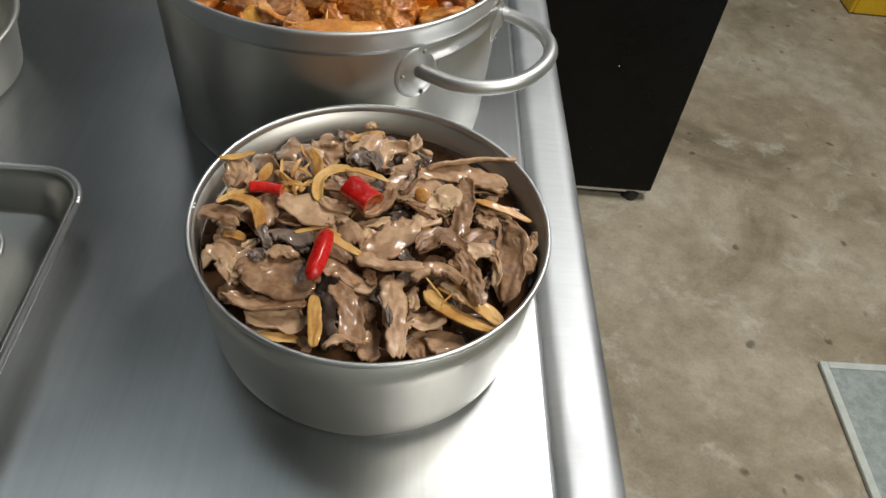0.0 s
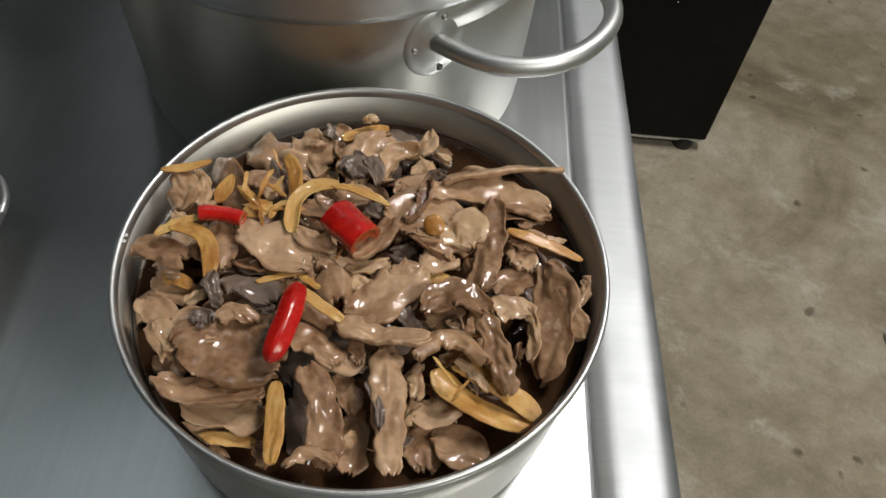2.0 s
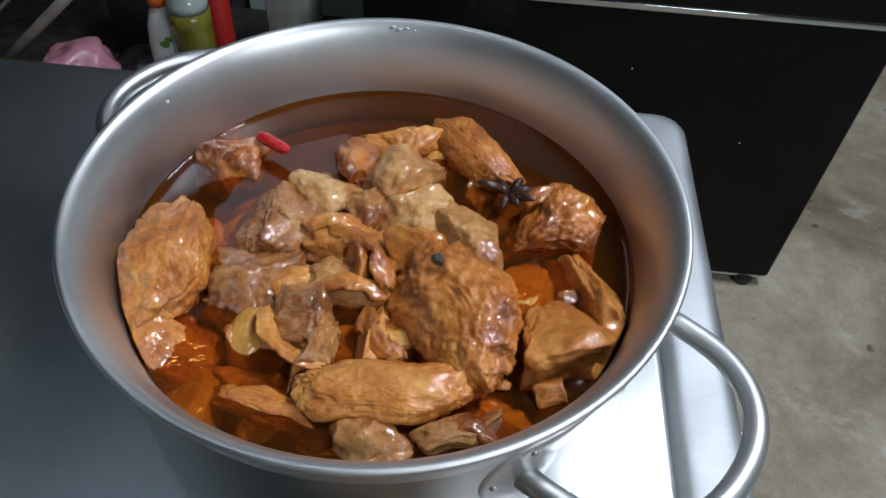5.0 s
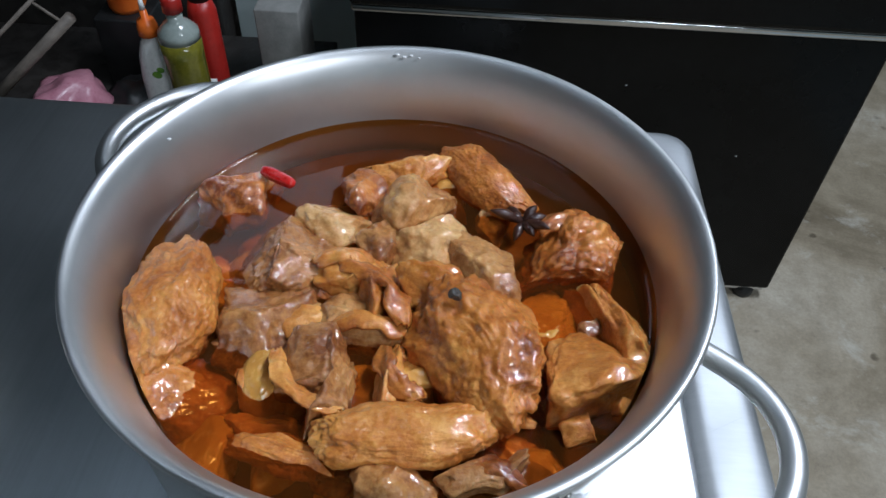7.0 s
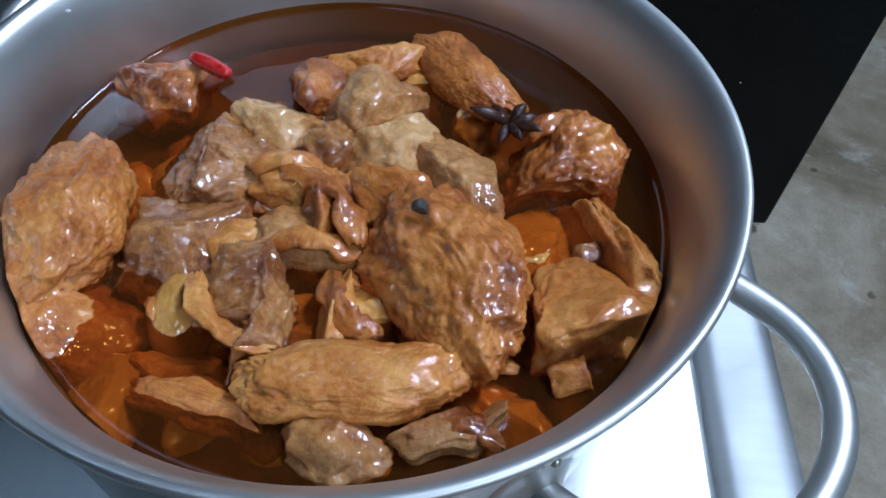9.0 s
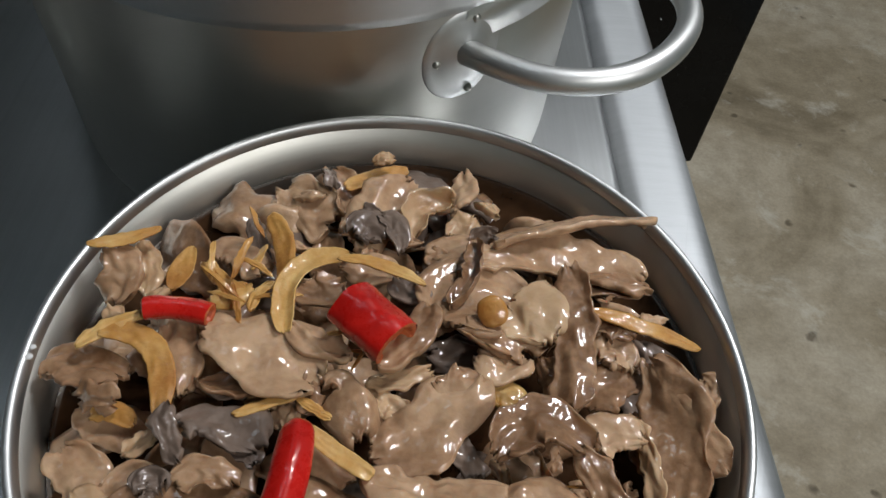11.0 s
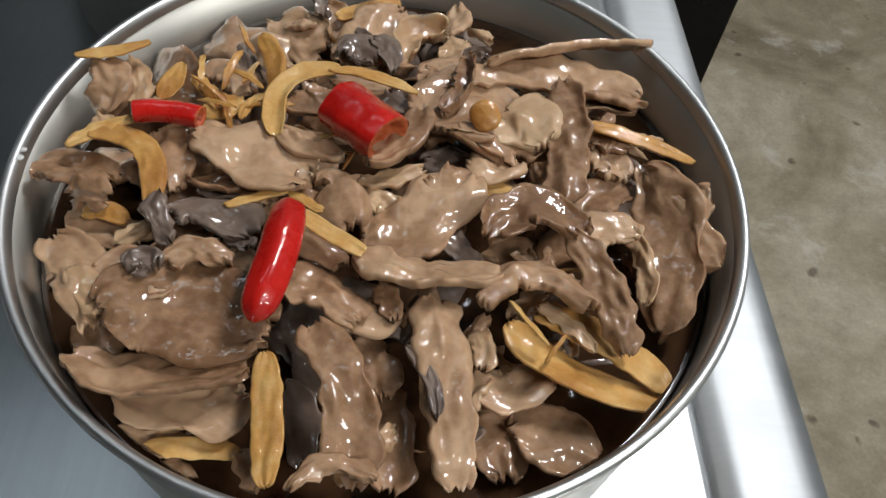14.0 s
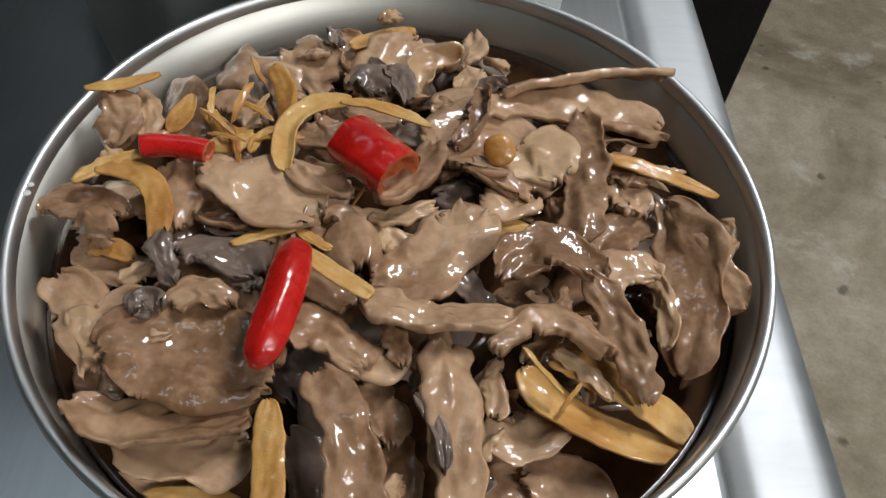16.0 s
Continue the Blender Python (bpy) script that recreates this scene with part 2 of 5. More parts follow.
FLESH = mottled("braised_flesh", [(0.24, (0.186, 0.056, 0.010)), (0.44, (0.402, 0.174, 0.046)), (0.58, (0.529, 0.267, 0.083)), (0.78, (0.696, 0.425, 0.173))], 55.0, 0.42, 0.48, 11, coat=1.0, spec=0.35, sss=0.22, distance=0.0013, each=0.30, pores=520.0, wetness=0.85, relief=0.6, grain=0.50, film=0.36)
POTATO = mottled("stewed_potato", [(0.3, (0.46, 0.20, 0.03)), (0.7, (0.68, 0.37, 0.08))], 30.0, 0.25, 0.1, 6, coat=0.5, sss=0.15, distance=0.001)
ANISE = mottled("star_anise", [(0.3, (0.018, 0.006, 0.004)), (0.7, (0.06, 0.022, 0.014))], 90.0, 0.35, 0.4, 5, coat=0.4)


def broth_material():
    """Thin oily broth: lets the colour of what lies in it through, mirrors at a flat angle."""
    m, n, l, b = material("broth")
    b.inputs["Base Color"].default_value = (0.30, 0.098, 0.014, 1)
    b.inputs["Roughness"].default_value = 0.03
    b.inputs["IOR"].default_value = 1.4
    wav = node(n, "ShaderNodeTexNoise", Scale=45.0, Detail=2.0)
    l.new(mapped(n, l), wav.inputs[0])
    bp = node(n, "ShaderNodeBump", Strength=0.22, Distance=0.0015)
    l.new(wav.outputs[0], bp.inputs["Height"])
    l.new(bp.outputs[0], b.inputs["Normal"])
    clear = node(n, "ShaderNodeBsdfTransparent", Color=(0.90, 0.58, 0.21, 1))
    b.inputs["Specular IOR Level"].default_value = 0.0
    mix = n.new("ShaderNodeMixShader")
    mix.inputs[0].default_value = 0.10
    l.new(clear.outputs[0], mix.inputs[1])
    l.new(b.outputs[0], mix.inputs[2])
    shine = node(n, "ShaderNodeBsdfGlossy", Roughness=0.02)
    l.new(bp.outputs[0], shine.inputs["Normal"])
    gloss = node(n, "ShaderNodeFresnel", IOR=1.42)
    l.new(bp.outputs[0], gloss.inputs["Normal"])
    top = n.new("ShaderNodeMixShader")
    l.new(gloss.outputs[0], top.inputs[0])
    l.new(mix.outputs[0], top.inputs[1])
    l.new(shine.outputs[0], top.inputs[2])
    l.new(top.outputs[0], n["Material Output"].inputs[0])
    return m


BROTH_MAT = broth_material()

# ---- building helpers ----


def mesh_of(name, bm, mat, smooth=True):
    me = bpy.data.meshes.new(name)
    bmesh.ops.recalc_face_normals(bm, faces=bm.faces)
    bm.to_mesh(me)
    bm.free()
    me.materials.append(mat)
    if smooth:
        me.shade_smooth()
    return me


def thing(name, bm, mat, label, category, group="", kind="", smooth=True):
    return tagged(new(name, mesh_of(name, bm, mat, smooth)), label, category, group, kind)


def base(name, at, label, category, group="", kind=""):
    e = new(name)
    e.location = at
    return tagged(e, label, category, group, kind)


def part(name, bm, mat, parent, label="", smooth=True):
    ob = new(name, mesh_of(name, bm, mat, smooth))
    ob.parent = parent
    bpy.context.view_layer.update()
    ob.matrix_parent_inverse = parent.matrix_world.inverted()
    if label:
        ob["label"] = label
    return ob


def box(x0, y0, z0, x1, y1, z1, bevel=0.0, seg=2):
    bm = bmesh.new()
    bmesh.ops.create_cube(bm, size=1)
    for v in bm.verts:
        v.co = Vector(((x0 + x1) / 2 + v.co.x * (x1 - x0), (y0 + y1) / 2 + v.co.y * (y1 - y0), (z0 + z1) / 2 + v.co.z * (z1 - z0)))
    if bevel:
        bmesh.ops.bevel(bm, geom=bm.edges[:], offset=bevel, segments=seg, profile=0.5, affect="EDGES")
    return bm


def lathe(profile, centre=(0, 0, 0), n=96, squash=(1, 1)):
    """Turns a closed profile of (radius, z) round the upright axis."""
    bm = bmesh.new()
    rings = []
    for r, z in profile:
        if r < 1e-6:
            rings.append([bm.verts.new((centre[0], centre[1], centre[2] + z))])
        else:
            rings.append([bm.verts.new((centre[0] + squash[0] * r * math.cos(2 * math.pi * i / n), centre[1] + squash[1] * r * math.sin(2 * math.pi * i / n), centre[2] + z)) for i in range(n)])
    for a, b in zip(rings, rings[1:]):
        for i in range(n):
            j = (i + 1) % n
            if len(a) == 1 and len(b) == 1:
                continue
            if len(a) == 1:
                bm.faces.new((a[0], b[i], b[j]))
            elif len(b) == 1:
                bm.faces.new((a[i], b[0], a[j]))
            else:
                bm.faces.new((a[i], b[i], b[j], a[j]))
    return bm


def pipe(points, radius, n=16, radii=None, caps=True):
    """A round bar along a line of points."""
    bm = bmesh.new()
    pts = [Vector(p) for p in points]
    rings = []
    side = None
    for i, p in enumerate(pts):
        t = (pts[min(i + 1, len(pts) - 1)] - pts[max(i - 1, 0)]).normalized()
        if side is None:
            side = t.orthogonal().normalized()
        side = (side - t * side.dot(t)).normalized()
        up = t.cross(side)
        r = radii[i] if radii else radius
        rings.append([bm.verts.new(p + (side * math.cos(2 * math.pi * k / n) + up * math.sin(2 * math.pi * k / n)) * r) for k in range(n)])
    for a, b in zip(rings, rings[1:]):
        for k in range(n):
            bm.faces.new((a[k], a[(k + 1) % n], b[(k + 1) % n], b[k]))
    if caps:
        bm.faces.new(rings[0])
        bm.faces.new(rings[-1])
    return bm


def curve3(a, m, b, n):
    """Points on a smooth bend from a over m to b."""
    a, m, b = Vector(a), Vector(m), Vector(b)
    c = 2 * m - (a + b) / 2
    return [a * (1 - s) ** 2 + c * 2 * s * (1 - s) + b * s * s for s in (i / (n - 1) for i in range(n))]


def join(*bms):
    out = bmesh.new()
    for b in bms:
        me = bpy.data.meshes.new("join")
        b.to_mesh(me)
        b.free()
        out.from_mesh(me)
        bpy.data.meshes.remove(me)
    return out


# ---- the room ----
def slab(name, x0, y0, z0, x1, y1, z1, mat, label, category):
    return thing(name, box(x0, y0, z0, x1, y1, z1), mat, label, category, kind="structure", smooth=False)


slab("floor", -3.2, -2.6, -0.12, 3.2, 3.6, 0.0, CONCRETE, "worn beige concrete floor with dark stains", "floor")
slab("wall_north", -3.2, 3.6, -0.12, 3.2, 3.75, 2.9, WALL, "grey-green painted wall behind the freezer", "wall")
slab("wall_south", -3.2, -2.75, -0.12, 3.2, -2.6, 2.9, WALL, "grey-green painted wall", "wall")
# Out of view; near black so the table's left side mirrors dark
slab("wall_west", -3.35, -2.6, -0.12, -3.2, 3.6, 2.9, UNLIT_WALL, "unseen wall beside the work table, coloured dark as unlit", "wall")
slab("wall_east", 3.2, -2.6, -0.12, 3.35, 3.6, 2.9, WALL, "grey-green painted wall", "wall")
slab("ceiling", -3.35, -2.75, 2.9, 3.35, 3.75, 3.0, CEILING, "unseen ceiling, coloured dark as unlit", "ceiling")


# ---- the steel table ----
def table_sheet(prof, back=0.464, front=-1.05):
    """A folded sheet of steel, drawn along the table, with a rounded far corner."""
    ys = [front, -0.5, -0.2, 0.0, 0.2, 0.35, 0.43] + [back - 0.018 + 0.018 * math.sin(a * math.pi / 16) for a in range(0, 9)]
    bm = bmesh.new()
    rows = []
    for y in ys:
        d = max(0.0, y - (back - 0.018)) / 0.018
        cut = 0.018 * (1 - math.sqrt(max(0.0, 1 - d * d)))
        drop = 0.004 * (1 - math.sqrt(max(0.0, 1 - max(0.0, (y - back + 0.006) / 0.006) ** 2)))
        rows.append([bm.verts.new((x - (cut if x > 0.112 else 0), y, TABLE + z - (drop if z > -0.03 else 0))) for x, z in prof])
    for a, b in zip(rows, rows[1:]):
        for k in range(len(prof)):
            j = (k + 1) % len(prof)
            bm.faces.new((a[k], a[j], b[j], b[k]))
    bm.faces.new(rows[0])
    bm.faces.new(rows[-1])
    return bm


work_table = base("work_table", (0, 0, 0), "scratched stainless steel work table with a raised rim", "table")
part("tabletop", table_sheet([(-1.25, 0.0), (-0.6, 0.0), (0.0, 0.0), (0.104, 0.0), (0.1075, 0.0), (0.1075, -0.042), (-1.25, -0.042)]), STEEL_TABLE, work_table)
part("raised_rim", table_sheet([(0.1075, 0.0), (0.1095, 0.0012), (0.1125, 0.0034), (0.1155, 0.0042), (0.119, 0.0042), (0.134, 0.0042), (0.138, 0.0038), (0.1425, 0.0022), (0.1458, -0.0008), (0.147, -0.005), (0.147, -0.04), (0.132, -0.042), (0.1075, -0.042)]), STEEL_EDGE, work_table, "scuffed raised steel edge")
for lx, ly in ((0.10, 0.40), (0.10, -0.98), (-1.18, 0.40), (-1.18, -0.98)):
    part("leg", join(pipe([(lx, ly, 0.03), (lx, ly, TABLE - 0.04)], 0.019), lathe([(0, 0), (0.024, 0), (0.026, 0.02), (0.02, 0.035), (0, 0.035)], (lx, ly, 0), 20)), STEEL_POT, work_table)
part("lower_shelf", box(-1.20, -1.0, 0.16, 0.12, 0.42, 0.185, 0.004), STEEL_TABLE, work_table)


# ---- the pot ----
def pot():
    p = base("stock_pot", (POT.x, POT.y, TABLE), "dented stainless steel pot of braised chicken on the table", "pot")
    c = (POT.x, POT.y, TABLE)
    wall = [(0.0, 0.0), (0.1140, 0.0), (0.1168, 0.0012), (0.1183, 0.004), (0.1190, 0.010), (0.1208, 0.070), (0.1222, 0.116), (0.1222, 0.1200),
            (0.1185, 0.1195), (0.1162, 0.112), (0.1140, 0.096), (0.1122, 0.070), (0.1095, 0.012), (0.108, 0.006), (0.105, 0.0035), (0.0, 0.0035)]
    part("body", lathe([(r, z * 1.0135) for r, z in wall], c, 128), STEEL_POT, p)
    rim = [(0.1195, 0.1165), (0.1228, 0.1165), (0.1238, 0.1205), (0.1254, 0.1260), (0.1270, 0.1306), (0.1279, 0.1326), (0.1281, 0.1338), (0.1276, 0.1347), (0.1264, 0.1349), (0.1248, 0.1342), (0.1226, 0.1318), (0.1202, 0.1280), (0.1180, 0.1230), (0.1161, 0.1170), (0.1146, 0.1110), (0.1133, 0.1040), (0.1124, 0.0970), (0.1117, 0.0880), (0.1112, 0.0780), (0.1125, 0.0775), (0.1150, 0.1000), (0.1195, 0.1165)]
    part("rim", lathe(rim, c, 160), STEEL_RIM, p, "broad flared rim with bright nicks")
    for turn in (-35.5, 144.5):
        a = radians(turn)
        out, side = Vector((math.cos(a), math.sin(a), 0)), Vector((-math.sin(a), math.cos(a), 0))
        mid = Vector((POT.x, POT.y, TABLE + 0.1010))
        pts = []
        for i in range(33):
            s = -1 + 2 * i / 32
            ph = s * math.pi / 2
            w = 0.0485 * math.copysign(abs(math.sin(ph)) ** 0.92, ph)
            d = 0.1130 + 0.0070 * min(1.0, 6 * (1 - abs(s))) + 0.0530 * math.cos(ph) ** 0.80
            pts.append(mid + out * d + side * w + Vector((0, 0, 0.0035 * (1 - s * s))))
        h = part("handle", pipe(pts, 0.0048, 16), STEEL_RIM, p, "looped steel bar handle")
        for s in (-1, 1):
            b = a + s * 0.395
            o2, s2 = Vector((math.cos(b), math.sin(b), 0)), Vector((-math.sin(b), math.cos(b), 0))
            bm = bmesh.new()
            n = 28
            rows = []
            for k, (q, lift) in enumerate(((0.0, 0.0062), (0.35, 0.0058), (0.6, 0.0034), (0.8, 0.0022), (0.96, 0.0020), (1.0, 0.0006), (1.0, -0.0008))):
                ring = []
                for i in range(n):
                    th = 2 * math.pi * i / n
                    uu, vv = 0.0165 * q * math.cos(th), 0.0195 * q * math.sin(th)
                    ang = b + uu / 0.121
                    rr = 0.1202 + lift + vv * 0.02
                    ring.append(bm.verts.new((POT.x + rr * math.cos(ang), POT.y + rr * math.sin(ang), TABLE + 0.0975 + vv)))
                rows.append(ring)
            for r0, r1 in zip(rows, rows[1:]):
                for i in range(n):
                    bm.faces.new((r0[i], r0[(i + 1) % n], r1[(i + 1) % n], r1[i]))
            plate = part("bracket", bm, STEEL_RIM, p, "oval riveted bracket")
            for du, dv in ((-0.0110, 0.0), (0.0035, 0.0150), (0.0035, -0.0150)):
                ang = b + s * -du / 0.121
                at = Vector((POT.x + 0.1226 * math.cos(ang), POT.y + 0.1226 * math.sin(ang), TABLE + 0.0975 + dv))
                rb = bmesh.new()
                bmesh.ops.create_uvsphere(rb, u_segments=10, v_segments=6, radius=0.0017)
                bmesh.ops.translate(rb, verts=rb.verts, vec=at)
                part("rivet", rb, STEEL_POT, plate)
        bm = bmesh.new()
        rows = []
        for i in range(17):
            ang = a + (-0.40 + 0.80 * i / 16)
            top = TABLE + 0.1172 + 0.006 * (1 - ((i - 8) / 8) ** 2)
            ring = [(0.1210, TABLE + 0.103), (0.1226, TABLE + 0.1035), (0.1230, top - 0.001), (0.1216, top)]
            rows.append([bm.verts.new((POT.x + r * math.cos(ang), POT.y + r * math.sin(ang), z)) for r, z in ring])
        for r0, r1 in zip(rows, rows[1:]):
            for k in range(4):
                bm.faces.new((r0[k], r0[(k + 1) % 4], r1[(k + 1) % 4], r1[k]))
        part("strap", bm, STEEL_POT, p)
    return p


pot()


# ---- the bowl ----
def bowl():
    b = base("mixing_bowl", (0, 0, TABLE), "round stainless steel bowl full of braised sliced meat", "bowl")
    c = (0, 0, TABLE)
    wall = [(0.0, 0.0), (0.0800, 0.0), (0.0842, 0.0012), (0.0876, 0.0040), (0.0900, 0.0085), (0.0914, 0.0150), (0.0924, 0.0240), (0.0943, 0.0600), (0.0957, 0.0822),
            (0.0945, 0.0822), (0.0931, 0.0600), (0.0912, 0.0250), (0.0900, 0.0150), (0.0886, 0.0095), (0.0862, 0.0050), (0.0834, 0.0024), (0.080, 0.0014), (0.0, 0.0014)]
    part("body", lathe([(r, z * 1.008) for r, z in wall], c, 128), STEEL_BOWL, b)
    rim = [(0.0942, 0.0812), (0.0958, 0.0812), (0.0968, 0.0822), (0.0973, 0.0836), (0.0969, 0.0848), (0.0959, 0.0852), (0.0949, 0.0846), (0.0943, 0.0832), (0.0942, 0.0812)]
    part("rim", lathe([(r, z * 1.008) for r, z in rim], c, 160), STEEL_RIM, b, "thin rolled rim with worn nicks")
    return b


bowl()

# ---- other things in the room ----
def freezer():
    f = base("chest_freezer", (0.2, 1.42, 0), "glossy black chest freezer with a bright lid trim", "freezer")
    part("body", box(-0.215, 1.104, 0.035, 0.647, 1.72, 0.640, 0.006), BLACK_GLOSS, f, "", False)
    part("trim", box(-0.217, 1.094, 0.640, 0.651, 1.724, 0.652, 0.003), CHROME, f, "thin bright metal trim")
    part("lid", box(-0.221, 1.086, 0.652, 0.655, 1.728, 0.735, 0.012, 3), BLACK_GLOSS, f, "", False)
    part("base_rail", box(-0.205, 1.112, 0.022, 0.640, 1.127, 0.034, 0.002), CHROME, f)
    for x in (-0.16, 0.605):
        for y in (1.127, 1.68):
            part("foot", lathe([(0, 0), (0.020, 0), (0.023, 0.006), (0.023, 0.022), (0.012, 0.030), (0.012, 0.036), (0, 0.036)], (x, y, 0), 24), BLACK_PLASTIC, f)
    # Two pale specks on the front, built as tiny white discs
    for x, z in ((0.469, 0.391), (0.243, 0.527)):
        part("screw", lathe([(0, 0), (0.0016, 0), (0.0016, 0.0006), (0, 0.0008)], (x, 1.1035, z), 10), WHITE_PLASTIC, f)
    return f


freezer()


def tray():
    """A shallow rounded oblong tray; its wall is swept round the outline."""
    def outline(x0, y0, x1, y1, r):
        pts = []
        for cx, cy, a0 in ((x1 - r, y1 - r, 0), (x0 + r, y1 - r, 90), (x0 + r, y0 + r, 180), (x1 - r, y0 + r, 270)):
            pts += [(cx + r * math.cos(radians(a0 + k * 11.25)), cy + r * math.sin(radians(a0 + k * 11.25))) for k in range(9)]
        return pts
    x0, y0, x1, y1 = -0.45, -0.235, -0.186, 0.078
    bm = bmesh.new()
    rings = []
    for inset, z in ((0.016, 0.0), (0.013, 0.002), (0.004, 0.022), (0.001, 0.0245), (0.0, 0.0262), (0.001, 0.0278), (0.003, 0.0282), (0.005, 0.0268), (0.0065, 0.022), (0.0150, 0.0045), (0.019, 0.0016)):
        rings.append([bm.verts.new((x, y, TABLE + z)) for x, y in outline(x0 + inset, y0 + inset, x1 - inset, y1 - inset, 0.030 - inset * 0.6)])
    n = len(rings[0])
    for a, b in zip(rings, rings[1:]):
        for i in range(n):
            bm.faces.new((a[i], a[(i + 1) % n], b[(i + 1) % n], b[i]))
    bm.faces.new(rings[0])
    bm.faces.new(rings[-1])
    t = base("baking_tray", (-0.318, -0.078, TABLE), "shallow oblong stainless steel tray with rounded corners", "tray")
    part("pan", bm, STEEL_POT, t)
    edge = outline(x0, y0, x1, y1, 0.030)
    part("rolled_edge", pipe([(x, y, TABLE + 0.0266) for x, y in edge + edge[:1]], 0.0022, 10), STEEL_RIM, t)
    bm = bmesh.new()
    rings = []
    for inset, z in ((0.010, 0.0022), (0.002, 0.012), (0.0, 0.0135), (0.002, 0.0145), (0.004, 0.013), (0.012, 0.004)):
        rings.append([bm.verts.new((x, y, TABLE + z)) for x, y in outline(-0.41 + inset, -0.19 + inset, -0.222 - inset, 0.042 - inset, 0.028 - inset * 0.6)])
    for a, b in zip(rings, rings[1:]):
        for i in range(n):
            bm.faces.new((a[i], a[(i + 1) % n], b[(i + 1) % n], b[i]))
    bm.faces.new(rings[0])
    bm.faces.new(rings[-1])
    thing("inner_tray", bm, STEEL_RIM, "small empty steel tray lying in a larger tray", "tray")


tray()
thing("steel_basin", lathe([(0, 0), (0.070, 0), (0.082, 0.01), (0.088, 0.05), (0.094, 0.053), (0.096, 0.051), (0.092, 0.049), (0.086, 0.008), (0.07, 0.003), (0, 0.003)], (-0.369, 0.192, TABLE), 72), STEEL_BOWL, "low round steel basin at the back of the table", "basin")

floor_mat = base("floor_mat", (1.2, 0.35, 0), "thin grey-green rubber mat with a pale border on the floor", "mat")
part("mat_field", box(0.945, -0.1, 0.001, 1.55, 0.655, 0.010, 0.002), MAT_GREY, floor_mat, "", False)
for x0, y0, x1, y1 in ((0.927, -0.115, 0.945, 0.672), (1.55, -0.115, 1.568, 0.672), (0.945, 0.655, 1.55, 0.672), (0.945, -0.115, 1.55, -0.1)):
    part("mat_border", box(x0, y0, 0.001, x1, y1, 0.013, 0.003), MAT_EDGE, floor_mat, "", False)


def crate():
    c = base("plastic_crate", (1.75, 2.32, 0), "yellow plastic crate standing on the concrete floor", "crate")
    part("floor_panel", box(1.545, 2.165, 0.004, 1.985, 2.475, 0.014, 0.003), YELLOW, c)
    for x0, y0, x1, y1 in ((1.53, 2.15, 1.545, 2.49), (1.985, 2.15, 2.0, 2.49), (1.545, 2.15, 1.985, 2.165), (1.545, 2.475, 1.985, 2.49)):
        part("side_panel", box(x0, y0, 0.004, x1, y1, 0.24, 0.006), YELLOW, c)
    for x0, y0, x1, y1 in ((1.515, 2.135, 1.53, 2.505), (2.0, 2.135, 2.015, 2.505), (1.53, 2.135, 2.0, 2.15), (1.53, 2.49, 2.0, 2.505)):
        part("lip", box(x0, y0, 0.215, x1, y1, 0.245, 0.005), YELLOW, c)
    return c


crate()

# ---- the low shelf behind the table ----
shelf = base("low_shelf", (-0.75, 1.2, 0), "dark low storage shelf beside the freezer", "shelf")
part("board", box(-1.30, 0.98, 0.385, -0.285, 1.42, 0.41, 0.003), DARK_WOOD, shelf)
for x in (-1.27, -0.31):
    for y in (1.0, 1.39):
        part("leg", box(x - 0.018, y - 0.018, 0.028, x + 0.018, y + 0.018, 0.385, 0.003), DARK_WOOD, shelf)
slab("partition", -0.545, 1.50, 0.0, -0.275, 1.56, 1.3, WALL, "pale grey-green panel behind the low shelf", "wall")
dark_cabinet = base("storage_cabinet", (-1.1, 1.5, 0), "dark storage cabinet behind the low shelf", "cabinet")
part("body", box(-1.60, 1.44, 0.0, -0.56, 1.80, 1.2, 0.004), DARK_WOOD, dark_cabinet, "", False)
for x in (-1.34, -0.83):
    part("door", box(x - 0.245, 1.424, 0.03, x + 0.245, 1.44, 1.17, 0.004), DARK_WOOD, dark_cabinet, "", False)
RACK_BROWN = mottled("dull_rack", [(0.3, (0.10, 0.085, 0.07)), (0.7, (0.20, 0.17, 0.14))], 30.0, 0.6, 0.1)
rack = base("wire_rack", (-0.80, 1.02, 0.41), "dull metal rack leaning on the low shelf", "rack")
part("bar", pipe([(-0.90, 1.06, 0.416), (-0.66, 1.10, 0.625)], 0.0095, 12), RACK_BROWN, rack)
part("bar", pipe([(-1.00, 1.06, 0.414), (-0.70, 1.10, 0.665)], 0.0035, 10), RACK_BROWN, rack)
for f in (0.06, 0.94):
    part("rung", pipe([Vector((-0.90, 1.06, 0.416)).lerp(Vector((-0.66, 1.10, 0.625)), f), Vector((-1.00, 1.06, 0.414)).lerp(Vector((-0.70, 1.10, 0.665)), f)], 0.0028, 8), RACK_BROWN, rack)


